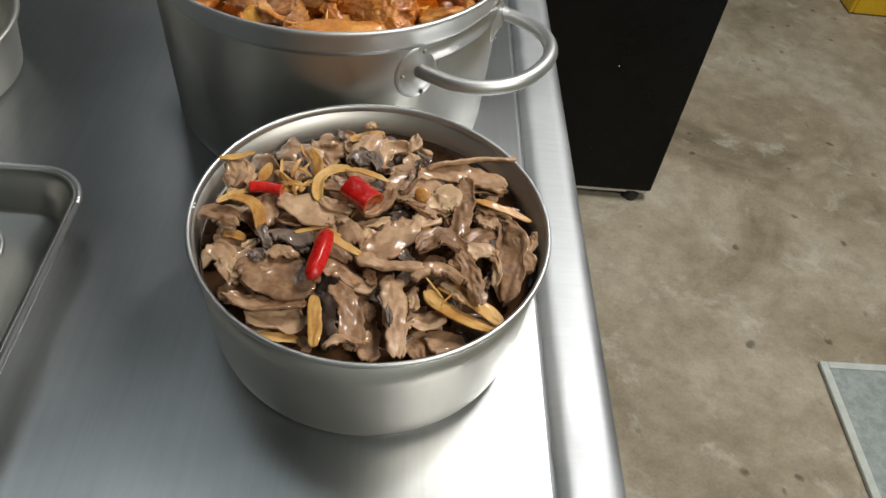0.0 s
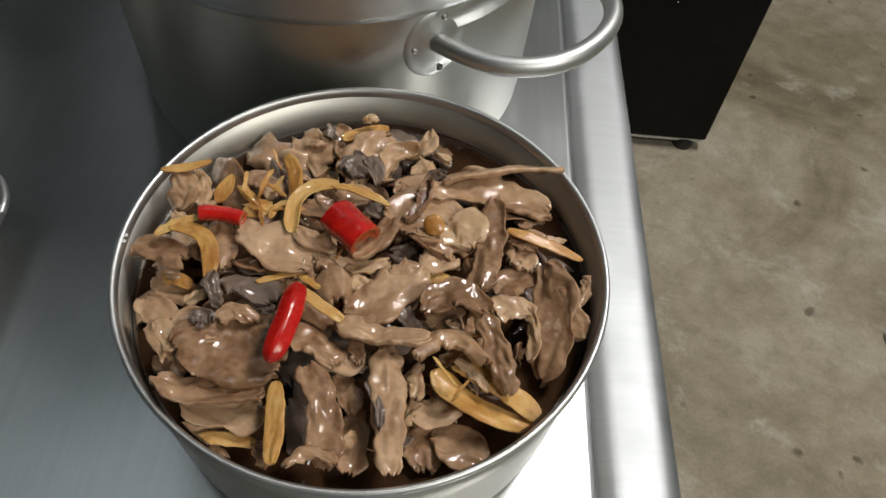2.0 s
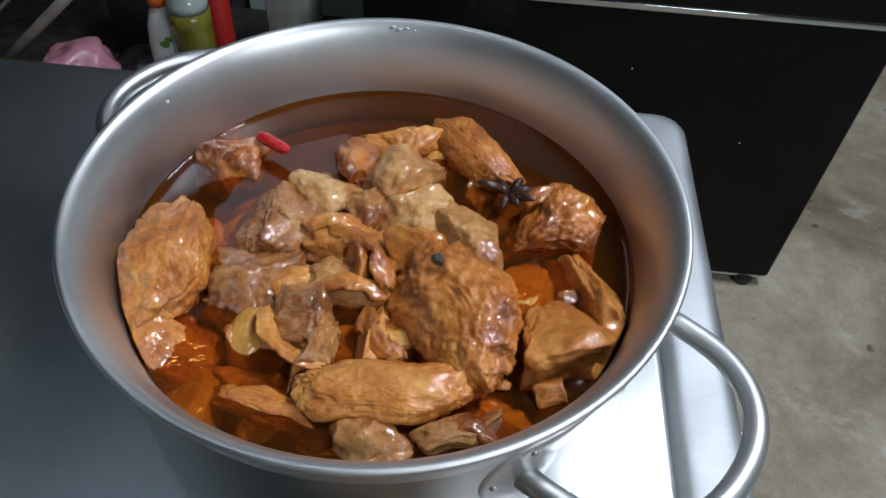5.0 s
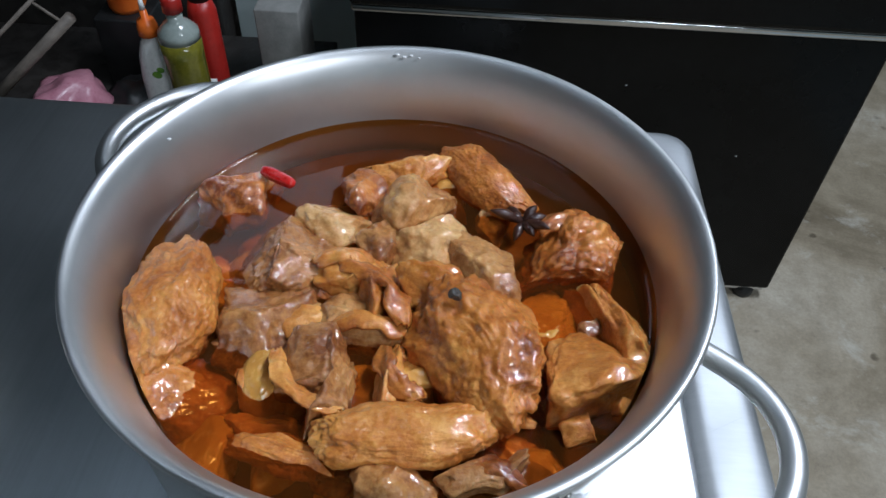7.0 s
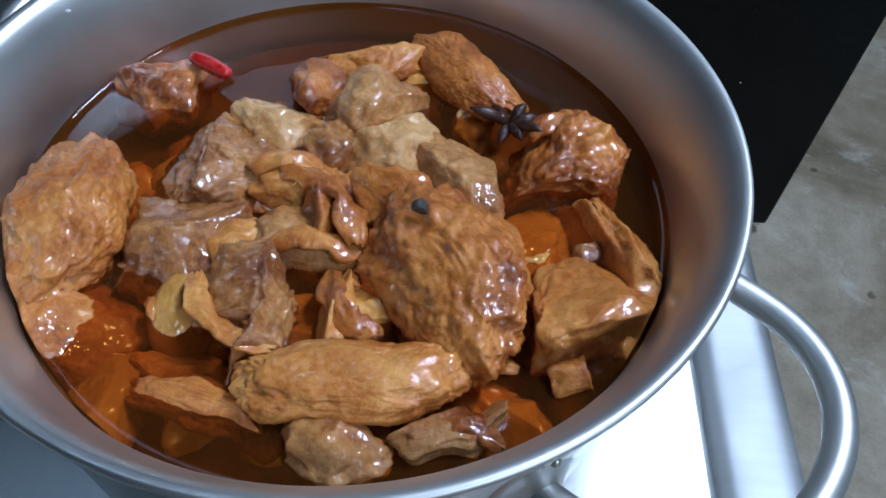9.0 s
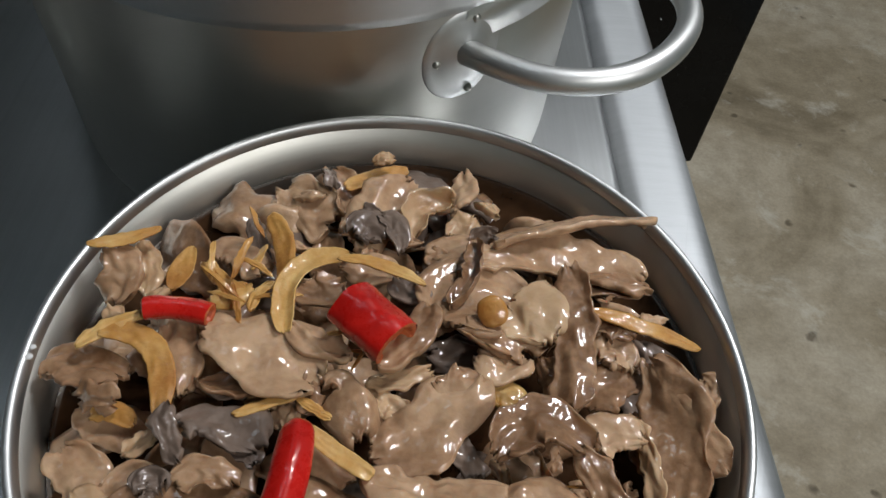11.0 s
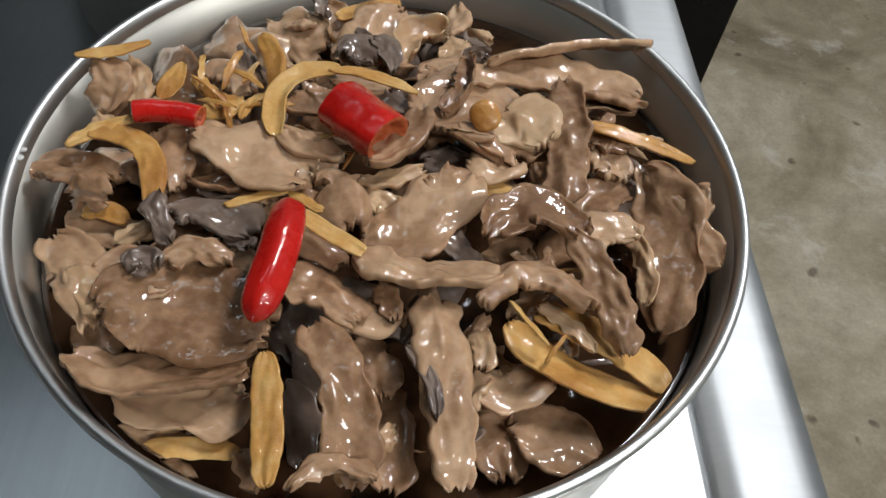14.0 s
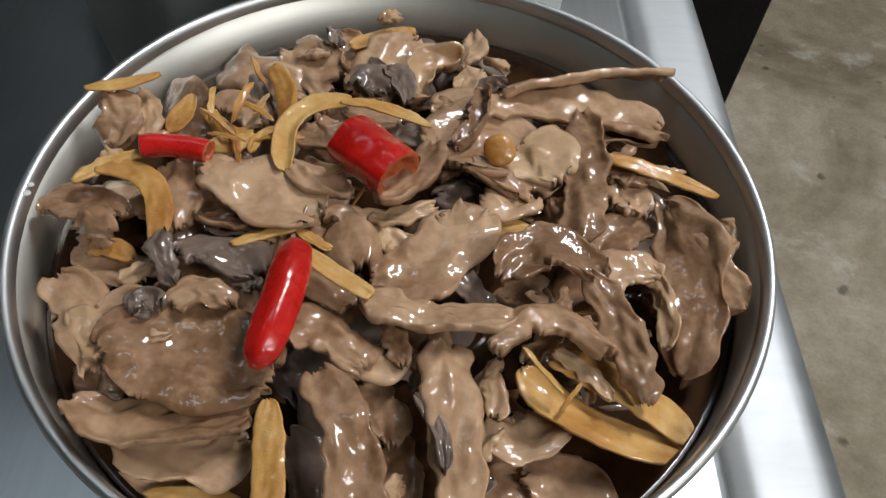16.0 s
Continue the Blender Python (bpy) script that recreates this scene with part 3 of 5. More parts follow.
def soap_bottle():
    b = base("soap_bottle", (-0.535, 1.10, 0.41), "white plastic squeeze bottle with an orange cap", "bottle")
    part("body", lathe([(0, 0), (0.030, 0), (0.034, 0.006), (0.034, 0.06), (0.033, 0.11), (0.028, 0.15), (0.020, 0.175), (0.014, 0.186), (0.014, 0.192), (0, 0.192)], (-0.535, 1.10, 0.41), 40, (1, 0.7)), WHITE_PLASTIC, b)
    part("cap", lathe([(0, 0.192), (0.017, 0.192), (0.017, 0.206), (0.014, 0.218), (0.0065, 0.222), (0.0055, 0.236), (0, 0.237)], (-0.535, 1.10, 0.41), 28), ORANGE, b, "orange screw cap")
    part("nozzle", lathe([(0, 0.237), (0.005, 0.237), (0.0036, 0.252), (0, 0.253)], (-0.535, 1.10, 0.41), 16), WHITE_PLASTIC, b)
    for dx, dz, r in ((0.004, 0.125, 0.009), (0.012, 0.135, 0.007), (0.006, 0.085, 0.010), (0.016, 0.078, 0.007)):
        bm = bmesh.new()
        bmesh.ops.create_icosphere(bm, subdivisions=2, radius=r)
        for v in bm.verts:
            v.co = Vector((-0.535 + dx + v.co.x, 1.10 - 0.0215 + v.co.y * 0.18, 0.41 + dz + v.co.z * 0.8))
        part("printed_leaf", bm, LEAF_GREEN if dz > 0.08 else YELLOW, b)
    return b


soap_bottle()
oil = base("oil_bottle", (-0.478, 1.085, 0.41), "clear bottle half full of olive-green oil", "bottle")
part("body", lathe([(0, 0), (0.030, 0), (0.034, 0.006), (0.0345, 0.17), (0.0345, 0.198), (0, 0.198)], (-0.478, 1.085, 0.41), 40), OLIVE, oil)
part("shoulder", lathe([(0, 0.198), (0.0345, 0.198), (0.033, 0.212), (0.020, 0.226), (0.013, 0.232), (0.013, 0.246), (0, 0.246)], (-0.478, 1.085, 0.41), 40), mottled("cloudy_plastic", [(0.3, (0.22, 0.26, 0.24)), (0.7, (0.32, 0.36, 0.33))], 20.0, 0.12, 0.02), oil)
part("cap", lathe([(0, 0.246), (0.016, 0.246), (0.016, 0.268), (0.013, 0.272), (0, 0.272)], (-0.478, 1.085, 0.41), 28), RED_PLASTIC, oil, "red screw cap")
can = base("spray_can", (-0.465, 1.17, 0.41), "red spray can with a small pale label", "can")
part("body", lathe([(0, 0), (0.023, 0), (0.025, 0.004), (0.025, 0.20), (0.019, 0.222), (0, 0.222)], (-0.465, 1.17, 0.41), 36), RED_PLASTIC, can)
part("cap", lathe([(0, 0.222), (0.018, 0.222), (0.018, 0.262), (0.015, 0.268), (0, 0.268)], (-0.465, 1.17, 0.41), 28), BLACK_PLASTIC, can)
part("paper_label", box(-0.477, 1.1440, 0.475, -0.455, 1.1460, 0.488), WHITE_PLASTIC, can)
thing("dark_box", box(-0.69, 1.21, 0.41, -0.59, 1.31, 0.556, 0.004), BLACK_PLASTIC, "black plastic box under an orange tub", "box")
tub = base("orange_tub", (-0.639, 1.26, 0.556), "orange plastic tub standing on a black box", "tub")
part("body", lathe([(0, 0), (0.03, 0), (0.034, 0.01), (0.036, 0.24), (0.042, 0.245), (0.042, 0.275), (0.036, 0.28), (0.03, 0.24), (0.028, 0.014), (0, 0.010)], (-0.639, 1.26, 0.556), 48), ORANGE, tub)


# Card in an even mid grey
CARD = mottled("grey_card", [(0.3, (0.16, 0.16, 0.15)), (0.7, (0.26, 0.26, 0.24))], 25.0, 0.7, 0.1)


def crumpled(at, size, seed, squash=0.6, amount=0.35):
    bm = bmesh.new()
    bmesh.ops.create_icosphere(bm, subdivisions=4, radius=1)
    for v in bm.verts:
        d = v.co.normalized()
        k = 1 + amount * noise.noise(d * 1.7 + Vector((seed, 0, 0))) + 0.4 * amount * abs(noise.noise(d * 5 + Vector((0, seed, 0))))
        v.co = Vector(at) + Vector((d.x * size * k, d.y * size * k, max(-squash * 0.8, d.z * squash * k) * size))
    return bm


thing("plastic_bag", crumpled((-0.695, 1.06, 0.470), 0.066, 3.1, 0.75), PINK, "crumpled pink plastic bag on the low shelf", "bag")
thing("dark_bag", crumpled((-0.60, 1.12, 0.445), 0.055, 7.7, 0.75), BLACK_PLASTIC, "crumpled black plastic bag on the low shelf", "bag")
thing("carton", box(-0.385, 1.20, 0.41, -0.305, 1.30, 0.60, 0.003), CARD, "pale upright carton beside the freezer", "carton")

shift = Vector((-0.026, 0.0, -0.028))
for ob in list(scene.objects):
    if ob.parent is None and ob.name.split(".")[0] in ("low_shelf", "wire_rack", "soap_bottle", "oil_bottle", "spray_can", "dark_box", "orange_tub", "plastic_bag", "dark_bag", "carton"):
        ob.location = ob.location + shift
    elif ob.name == "floor_mat":
        ob.location = ob.location + Vector((0.012, -0.036, 0.0))
    elif ob.name == "plastic_crate":
        ob.location = ob.location + Vector((0.045, 0.022, 0.0))

# ---- food: one object for each slice, strip and chunk ----
RIM_BOWL, RIM_POT = TABLE + 0.0851, TABLE + 0.1345


def keep_in(co, centre, radius, rim):
    """Holds a point inside the vessel's wall while it is below the rim."""
    if co.z < rim + 0.0015:
        d = Vector((co.x - centre.x, co.y - centre.y))
        if d.length > radius:
            d *= radius / d.length
            co.x, co.y = centre.x + d.x, centre.y + d.y
    return co


def slice_mesh(a, m, b, width, bank, thick, curl, seed, blunt=0.5, rough=1.0, n=0, k=18, centre=BOWL, radius=0.0912, rim=RIM_BOWL):
    """A limp slice: a bent sheet with a frayed outline, a few broad folds and crisp cut edges."""
    length = sum((q - p).length for p, q in zip(curve3(a, m, b, 12), curve3(a, m, b, 12)[1:]))
    n = n or max(28, min(72, int(length / 0.00055)))
    line = curve3(a, m, b, n)
    bm = bmesh.new()
    s = Vector((seed * 3.17, seed * 1.31, seed * 0.77))
    top, low = [], []
    span = max(1.0, length / width)
    lip = 0.10 * noise.noise(s * 1.7)
    for i, p in enumerate(line):
        u = i / (n - 1)
        t = (line[min(i + 1, n - 1)] - line[max(i - 1, 0)]).normalized()
        flat = Vector((-t.y, t.x, 0)).normalized()
        side = Matrix.Rotation(radians(bank + 16 * rough * noise.noise(s + Vector((u * 1.6, 0, 4)))), 3, t) @ flat
        up = t.cross(side).normalized()
        if up.z < 0:
            up = -up
        e = (0.10 + 0.62 * blunt) + (0.90 - 0.62 * blunt) * max(0.0, 1 - abs(2 * u - 1) ** (2 + 5 * blunt)) ** 0.6
        ul = u * span
        row_t, row_b = [], []
        for j in range(k + 1):
            v = -1 + 2 * j / k
            g = math.copysign(1.0, v)
            edge = 1 + rough * (0.50 * noise.noise(s + Vector((ul * 1.1, g * 0.7, 0))) + 0.30 * noise.noise(s + Vector((ul * 2.7, g, 9))))
            half = width / 2 * max(0.06, e) * (1 + (edge - 1) * abs(v))
            fray = max(0.0, abs(v) - 0.6) / 0.4
            tear = noise.noise(s + Vector((ul * width * 330, g * 3, 5)))
            worn = max(0.0, 0.35 + 1.6 * noise.noise(s + Vector((ul * width * 110, g * 5, 14))))
            half += rough * fray * worn * (0.0012 * tear + 0.0005 * noise.noise(s + Vector((ul * width * 900, g * 7, 2))))
            end_fray = max(0.0, abs(2 * u - 1) - 0.85) / 0.15
            q = p + side * (v * half) + t * (width * rough * 0.16 * noise.noise(s + Vector((u * 2, v * 3.0, 3))) + rough * end_fray * (0.0016 * noise.noise(s + Vector((u, v * width * 500, 8))) + 0.0008 * noise.noise(s + Vector((u, v * width * 1200, 1)))))
            fold = curl * width * (v * v - 0.33) + lip * width * v ** 6
            fold += rough * width * (0.16 * noise.noise(s + Vector((ul * 0.7, v * 0.9, 1))) + 0.070 * noise.noise(s + Vector((ul * 1.8, v * 2.1, 2))))
            fold += rough * (0.0010 * noise.noise(s + Vector((ul * width * 160, v * width * 110, 6))) + 0.0002 * noise.noise(s + Vector((ul * width * 520, v * width * 320, 7))))
            q += up * fold
            th = 0.52 * thick * (0.72 + 0.28 * (1 - v ** 8)) * (1 + 0.5 * noise.noise(s + Vector((u * 5, v * 2, 12))))
            row_t.append(bm.verts.new(keep_in(q + up * th / 2, centre, radius, rim)))
            row_b.append(bm.verts.new(keep_in(q - up * th / 2 - side * (g * min(fray, 1.0) * th * 0.30), centre, radius, rim)))
        top.append(row_t)
        low.append(row_b)
    for i in range(n - 1):
        for j in range(k):
            bm.faces.new((top[i][j], top[i + 1][j], top[i + 1][j + 1], top[i][j + 1]))
            bm.faces.new((low[i][j], low[i][j + 1], low[i + 1][j + 1], low[i + 1][j]))
        for j in (0, k):
            bm.faces.new((top[i][j], low[i][j], low[i + 1][j], top[i + 1][j]))
    for i in (0, n - 1):
        for j in range(k):
            bm.faces.new((top[i][j], top[i][j + 1], low[i][j + 1], low[i][j]))
    return bm


SLICE_LABELS = {
    "MEAT": ("meat_slice", "glossy brown slice of braised meat in the bowl", "meat", "braised meat slices"),
    "MEAT_DARK": ("meat_slice", "dark grey-brown slice of braised meat in the bowl", "meat", "braised meat slices"),
    "MEAT_PALE": ("meat_slice", "pale tan fatty slice of braised meat in the bowl", "meat", "braised meat slices"),
    "GINGER": ("ginger_slice", "golden sliver of cooked ginger among the meat", "ginger", "ginger slivers"),
}
FOOD = {"MEAT": MEAT, "MEAT_DARK": MEAT_DARK, "MEAT_PALE": MEAT_PALE, "GINGER": GINGER, "SKIN": SKIN, "FLESH": FLESH, "POTATO": POTATO}
count = [0]


def slice_(kind, a, m, b, width, bank=0.0, thick=0.0035, curl=0.0, blunt=0.5, rough=1.0):
    count[0] += 1
    name, label, category, group = SLICE_LABELS[kind]
    if kind == "GINGER":
        thick, rough = thick * 0.6, rough * 0.6
    return thing(name, slice_mesh(a, m, b, width, bank, thick, curl, count[0] * 0.73, blunt, rough), FOOD[kind], label, category, group)


def chunk_mesh(at, size, yaw, pitch, roll, seed, boxy=1.0, lump=1.0, detail=5, cut=0.8, centre=POT, radius=0.1112, rim=RIM_POT):
    """An uneven lump: a rounded block, dented and wrinkled."""
    bm = bmesh.new()
    bmesh.ops.create_icosphere(bm, subdivisions=detail, radius=1)
    s = Vector((seed * 2.3, seed * 1.7, seed * 0.9))
    turn = Euler((radians(roll), radians(pitch), radians(yaw))).to_matrix()
    rnd = random.Random(int(seed * 1000))
    cuts = []
    for i in range(9 if cut else 0):
        n = Vector((rnd.gauss(0, 1), rnd.gauss(0, 1), rnd.gauss(0, 0.8) + 0.3)).normalized()
        cuts.append((n, rnd.uniform(0.50, 0.82)))
    for v in bm.verts:
        d = v.co.normalized()
        q = Vector([math.copysign(abs(c) ** boxy, c) for c in d])
        for n, h in cuts:
            over = q.dot(n) - h
            if over > 0:
                q -= n * over * cut * 1.12
        w = noise.noise(d * 1.1 + s)
        g = Vector((d.x * size[0], d.y * size[1], d.z * size[2])) / 0.036
        f = 1.0 + lump * (0.16 * w + 0.13 * noise.noise(d * 2.3 + s) + 0.09 * (0.42 - abs(noise.noise(g * 1.6 - s)))
                           + 0.08 * noise.noise(g * 4.2 + s) + 0.10 * max(0.0, noise.noise(g * 1.7 + s * 2) + 0.1) * (0.4 - abs(noise.noise(Vector((g.x * 3, g.y * 13, g.z * 13)) + s))) * 2.2 + 0.035 * noise.noise(g * 9 + s)) + 0.032 * (0.35 - abs(noise.noise(g * 4.5 + s * 3))) + 0.040 * (0.3 - abs(noise.noise(g * 10 - s))) + 0.020 * noise.noise(g * 15 + s) + 0.012 * noise.noise(g * 26 + s)
        q = Vector((q.x * size[0] / 2, q.y * size[1] / 2, q.z * size[2] / 2)) * f
        q.y += lump * 0.10 * size[0] * noise.noise(Vector((d.x * 1.3, seed, 0)))
        v.co = keep_in(Vector(at) + turn @ q, centre, radius, rim)
    return bm


CHUNK_LABELS = {
    "SKIN": ("chicken_piece", "glossy golden-brown chunk of braised chicken with skin", "chicken", "braised chicken chunks"),
    "FLESH": ("chicken_piece", "tan fibrous chunk of braised chicken meat in broth", "chicken", "braised chicken chunks"),
    "POTATO": ("potato_piece", "amber lump of stewed potato in the broth", "potato", "stewed potato lumps"),
}


def chunk(kind, at, size, yaw=0.0, pitch=0.0, roll=0.0, boxy=1.0, lump=1.0, cut=0.8):
    count[0] += 1
    name, label, category, group = CHUNK_LABELS[kind]
    at = (at[0], at[1], at[2] - 0.002)
    grow = 1 + 0.15 * cut
    size = (size[0] * grow, size[1] * grow, size[2] * (1 + 0.08 * cut))
    return thing(name, chunk_mesh(at, size, yaw, pitch, roll, count[0] * 0.61, boxy, lump, 6 if size[0] > 0.052 else 5 if size[0] > 0.018 else 4, cut), FOOD[kind], label, category, group)


def skin_fold(a, m, b, width, bank=0.0, curl=0.2):
    count[0] += 1
    a, m, b = (Vector(p) - Vector((0, 0, 0.0055)) for p in (a, m, b))
    return thing("chicken_skin", slice_mesh(a, m, b, width * 1.2, bank, 0.0036, -abs(curl), count[0] * 0.47, 0.6, 0.9, 44, 16, POT, 0.1112, RIM_POT), SKIN, "limp glossy fold of chicken skin on a chunk", "chicken", "folds of chicken skin")


def chilli(a, m, b, width, hollow=False, label="glossy red chilli piece lying on the meat"):
    """A chilli: a ribbed tube with rounded or cut ends."""
    line = curve3(a, m, b, 28)
    n = 28
    bm = bmesh.new()
    rings = []
    side = None
    for i, p in enumerate(line):
        u = i / 27
        t = (line[min(i + 1, 27)] - line[max(i - 1, 0)]).normalized()
        side = (Vector((-t.y, t.x, 0)) if side is None else side - t * side.dot(t)).normalized()
        up = t.cross(side)
        end = 1.0 if hollow else max(0.05, 1 - abs(2 * u - 1) ** 7) ** 0.5
        r = width / 2 * end * (1 + 0.10 * noise.noise(Vector((u * 3, a[0] * 90, 0))))
        rings.append([bm.verts.new(p + (side * math.cos(2 * math.pi * q / n) + up * 0.86 * math.sin(2 * math.pi * q / n)) * r * (1 + 0.05 * math.sin(q * 2 * math.pi * 5 / n + u) + 0.05 * noise.noise(Vector((math.cos(2 * math.pi * q / n) * 2, math.sin(2 * math.pi * q / n) * 2, u * 4))))) for q in range(n)])
    for r0, r1 in zip(rings, rings[1:]):
        for q in range(n):
            bm.faces.new((r0[q], r0[(q + 1) % n], r1[(q + 1) % n], r1[q]))
    if not hollow:
        bm.faces.new(rings[0])
        bm.faces.new(rings[-1])
        return thing("chilli_piece", bm, CHILI, label, "chilli", "red chilli pieces")
    c = base("chilli_piece", m, label, "chilli", "red chilli pieces")
    part("skin", bm, CHILI, c)
    for p, q, far in ((line[0], line[4], rings), (line[-1], line[-5], rings)):
        d = (q - p).normalized()
        sd = Vector((-d.y, d.x, 0)).normalized()
        up = d.cross(sd)
        inner = bmesh.new()
        rr = []
        for depth, f in ((0.0, 1.0), (-0.0004, 0.88), (0.0004, 0.74), (0.003, 0.66), (0.0035, 0.3), (0.0022, 0.02)):
            rr.append([inner.verts.new(p + d * (depth + 0.0001) + (sd * math.cos(2 * math.pi * k / 20) + up * 0.86 * math.sin(2 * math.pi * k / 20)) * width / 2 * f) for k in range(20)])
        for r0, r1 in zip(rr, rr[1:]):
            for k in range(20):
                inner.faces.new((r0[k], r0[(k + 1) % 20], r1[(k + 1) % 20], r1[k]))
        part("cut_end", inner, CHILI_IN, c, "hollow cut end of the chilli")
    return c


# the depth of the bowl: sauce, and the slices below the top layer
thing("bowl_sauce", lathe([(0, 0.0), (0.05, 0.0), (0.0915, 0.0), (0.0928, 0.0008), (0.0926, -0.004), (0, -0.004)], (0, 0, TABLE + 0.0655), 96), SAUCE, "dark brown cooking sauce in the bowl", "sauce")
thing("pot_broth", lathe([(0, 0), (0.03, 0), (0.06, 0), (0.09, 0), (0.108, 0), (0.1114, 0.0005), (0.1126, 0.0018)], (POT.x, POT.y, BROTH), 96), BROTH_MAT, "oily amber-brown broth in the pot", "broth")
thing("broth_depth", lathe([(0, 0.0), (0.06, 0), (0.1106, 0), (0.1106, -0.004), (0, -0.004)], (POT.x, POT.y, BROTH - 0.017), 64), mottled("murky_broth", [(0.3, (0.06, 0.018, 0.004)), (0.7, (0.22, 0.080, 0.016))], 22.0, 0.5, 0.1), "murky sediment deep in the broth", "broth")


def buried(kind, total, low, high, reach, seed):
    """Slices that lie under the top layer."""
    rnd = random.Random(seed)
    name, label, category, group = SLICE_LABELS[kind]
    for i in range(total):
        r, th = reach * math.sqrt(rnd.random()), rnd.uniform(0, 6.283)
        x, y = r * math.cos(th), r * math.sin(th)
        z = rnd.uniform(low, high) - 0.012 * max(0.0, (x * 0.8 - y * 0.55) / reach)
        yaw, ln = rnd.uniform(0, 3.14), rnd.uniform(0.016, 0.036)
        dx, dy = math.cos(yaw) * ln / 2, math.sin(yaw) * ln / 2
        bm = slice_mesh((x - dx, y - dy, z - rnd.uniform(0, 0.006)), (x, y, z + rnd.uniform(0, 0.005)), (x + dx, y + dy, z - rnd.uniform(0, 0.006)), rnd.uniform(0.010, 0.020), rnd.uniform(-40, 40), 0.003, rnd.uniform(-0.2, 0.3), i * 1.37 + seed, 0.5, 1.1, 22, 9)
        thing(name, bm, FOOD[kind], "partly hidden " + label.replace(" in the bowl", " under the top layer").replace("glossy ", ""), category, group)


buried("MEAT", 90, TABLE + 0.0585, TABLE + 0.0725, 0.082, 5)
buried("MEAT_DARK", 26, TABLE + 0.0605, TABLE + 0.0735, 0.080, 9)


def sunken(total, seed):
    """Pieces that lie just under the broth."""
    rnd = random.Random(seed)
    for i in range(total):
        r, th = 0.092 * math.sqrt(rnd.random()), rnd.uniform(2.3, 6.6)
        size = rnd.uniform(0.024, 0.040)
        tall = size * rnd.uniform(0.55, 0.8)
        kind = "POTATO" if i % 3 else "SKIN"
        at = (POT.x + r * math.cos(th), POT.y + r * math.sin(th), BROTH - rnd.uniform(0.0035, 0.010) - 0.60 * tall)
        thing("sunken_piece", chunk_mesh(at, (size, size * rnd.uniform(0.6, 0.9), tall), rnd.uniform(0, 180), rnd.uniform(-15, 15), 0, i * 1.9 + seed, 1.0, 0.6, 4, 0.5), FOOD[kind], "amber lump of stewed food sunk in the broth", "stewed food", "lumps sunk in the broth")


sunken(64, 21)

# the top layer in the bowl, from the far side to the near side
slice_("MEAT", (-0.0383, 0.0667, 0.9878), (-0.0304, 0.0603, 0.9878), (-0.0219, 0.0542, 0.9878), 0.0223, bank=15)
slice_("MEAT", (-0.0237, 0.0756, 0.9888), (-0.0183, 0.0658, 0.9888), (-0.0139, 0.0536, 0.9888), 0.0127, bank=-20, curl=0.3)
slice_("GINGER", (-0.0182, 0.0655, 0.9918), (-0.0077, 0.0715, 0.9918), (0.0017, 0.0745, 0.9918), 0.0062, thick=0.0025, rough=0.6)
slice_("MEAT", (-0.0166, 0.0445, 0.9918), (-0.0068, 0.0532, 0.9918), (0.0042, 0.0682, 0.9918), 0.0189, bank=20)
slice_("MEAT_DARK", (-0.0144, 0.0436, 0.9948), (-0.0098, 0.0460, 0.9948), (-0.0049, 0.0418, 0.9948), 0.0128, bank=10)
slice_("MEAT_DARK", (-0.0058, 0.0496, 0.9958), (-0.0013, 0.0448, 0.9958), (0.0006, 0.0361, 0.9958), 0.0064)
slice_("MEAT_PALE", (0.0042, 0.0445, 0.9928), (0.0067, 0.0564, 0.9928), (0.0168, 0.0581, 0.9928), 0.0094, thick=0.0050, curl=0.5)
slice_("MEAT", (0.0169, 0.0579, 0.9908), (0.0201, 0.0667, 0.9908), (0.0208, 0.0756, 0.9908), 0.0089, bank=-30)
slice_("MEAT_PALE", (0.0157, 0.0447, 0.9938), (0.0192, 0.0483, 0.9938), (0.0228, 0.0519, 0.9938), 0.0096)
slice_("MEAT", (0.0286, 0.0378, 0.9988), (0.0530, 0.0475, 0.9988), (0.0797, 0.0509, 0.9988), 0.0116, bank=-45, thick=0.0040, rough=0.7)
slice_("MEAT", (0.0122, 0.0321, 0.9958), (0.0407, 0.0368, 0.9958), (0.0730, 0.0260, 0.9958), 0.0187, bank=-10)
slice_("MEAT", (0.0547, 0.0283, 0.9968), (0.0645, 0.0266, 0.9968), (0.0723, 0.0237, 0.9968), 0.0127, bank=-35)
slice_("MEAT", (0.0097, 0.0368, 0.9958), (0.0130, 0.0286, 0.9958), (0.0107, 0.0147, 0.9958), 0.0098, bank=10)
slice_("MEAT", (0.0224, 0.0357, 1.0018), (0.0213, 0.0237, 1.0018), (0.0149, 0.0132, 1.0018), 0.0058, bank=20, curl=0.4)
slice_("MEAT", (0.0121, 0.0097, 0.9988), (0.0245, 0.0170, 0.9988), (0.0352, 0.0008, 0.9988), 0.0265, bank=-12, thick=0.0050)
slice_("MEAT", (0.0226, -0.0001, 0.9978), (0.0291, -0.0037, 0.9978), (0.0360, -0.0012, 0.9978), 0.0104, bank=-20)
slice_("MEAT_PALE", (0.0324, 0.0165, 0.9988), (0.0383, 0.0114, 0.9988), (0.0423, 0.0043, 0.9988), 0.0187, thick=0.0060)
slice_("MEAT_DARK", (0.0102, 0.0026, 0.9918), (0.0171, 0.0030, 0.9918), (0.0234, 0.0055, 0.9918), 0.0122)
slice_("MEAT", (0.0491, 0.0293, 1.0008), (0.0491, 0.0070, 1.0008), (0.0451, -0.0170, 1.0008), 0.0119, bank=8, thick=0.0050)
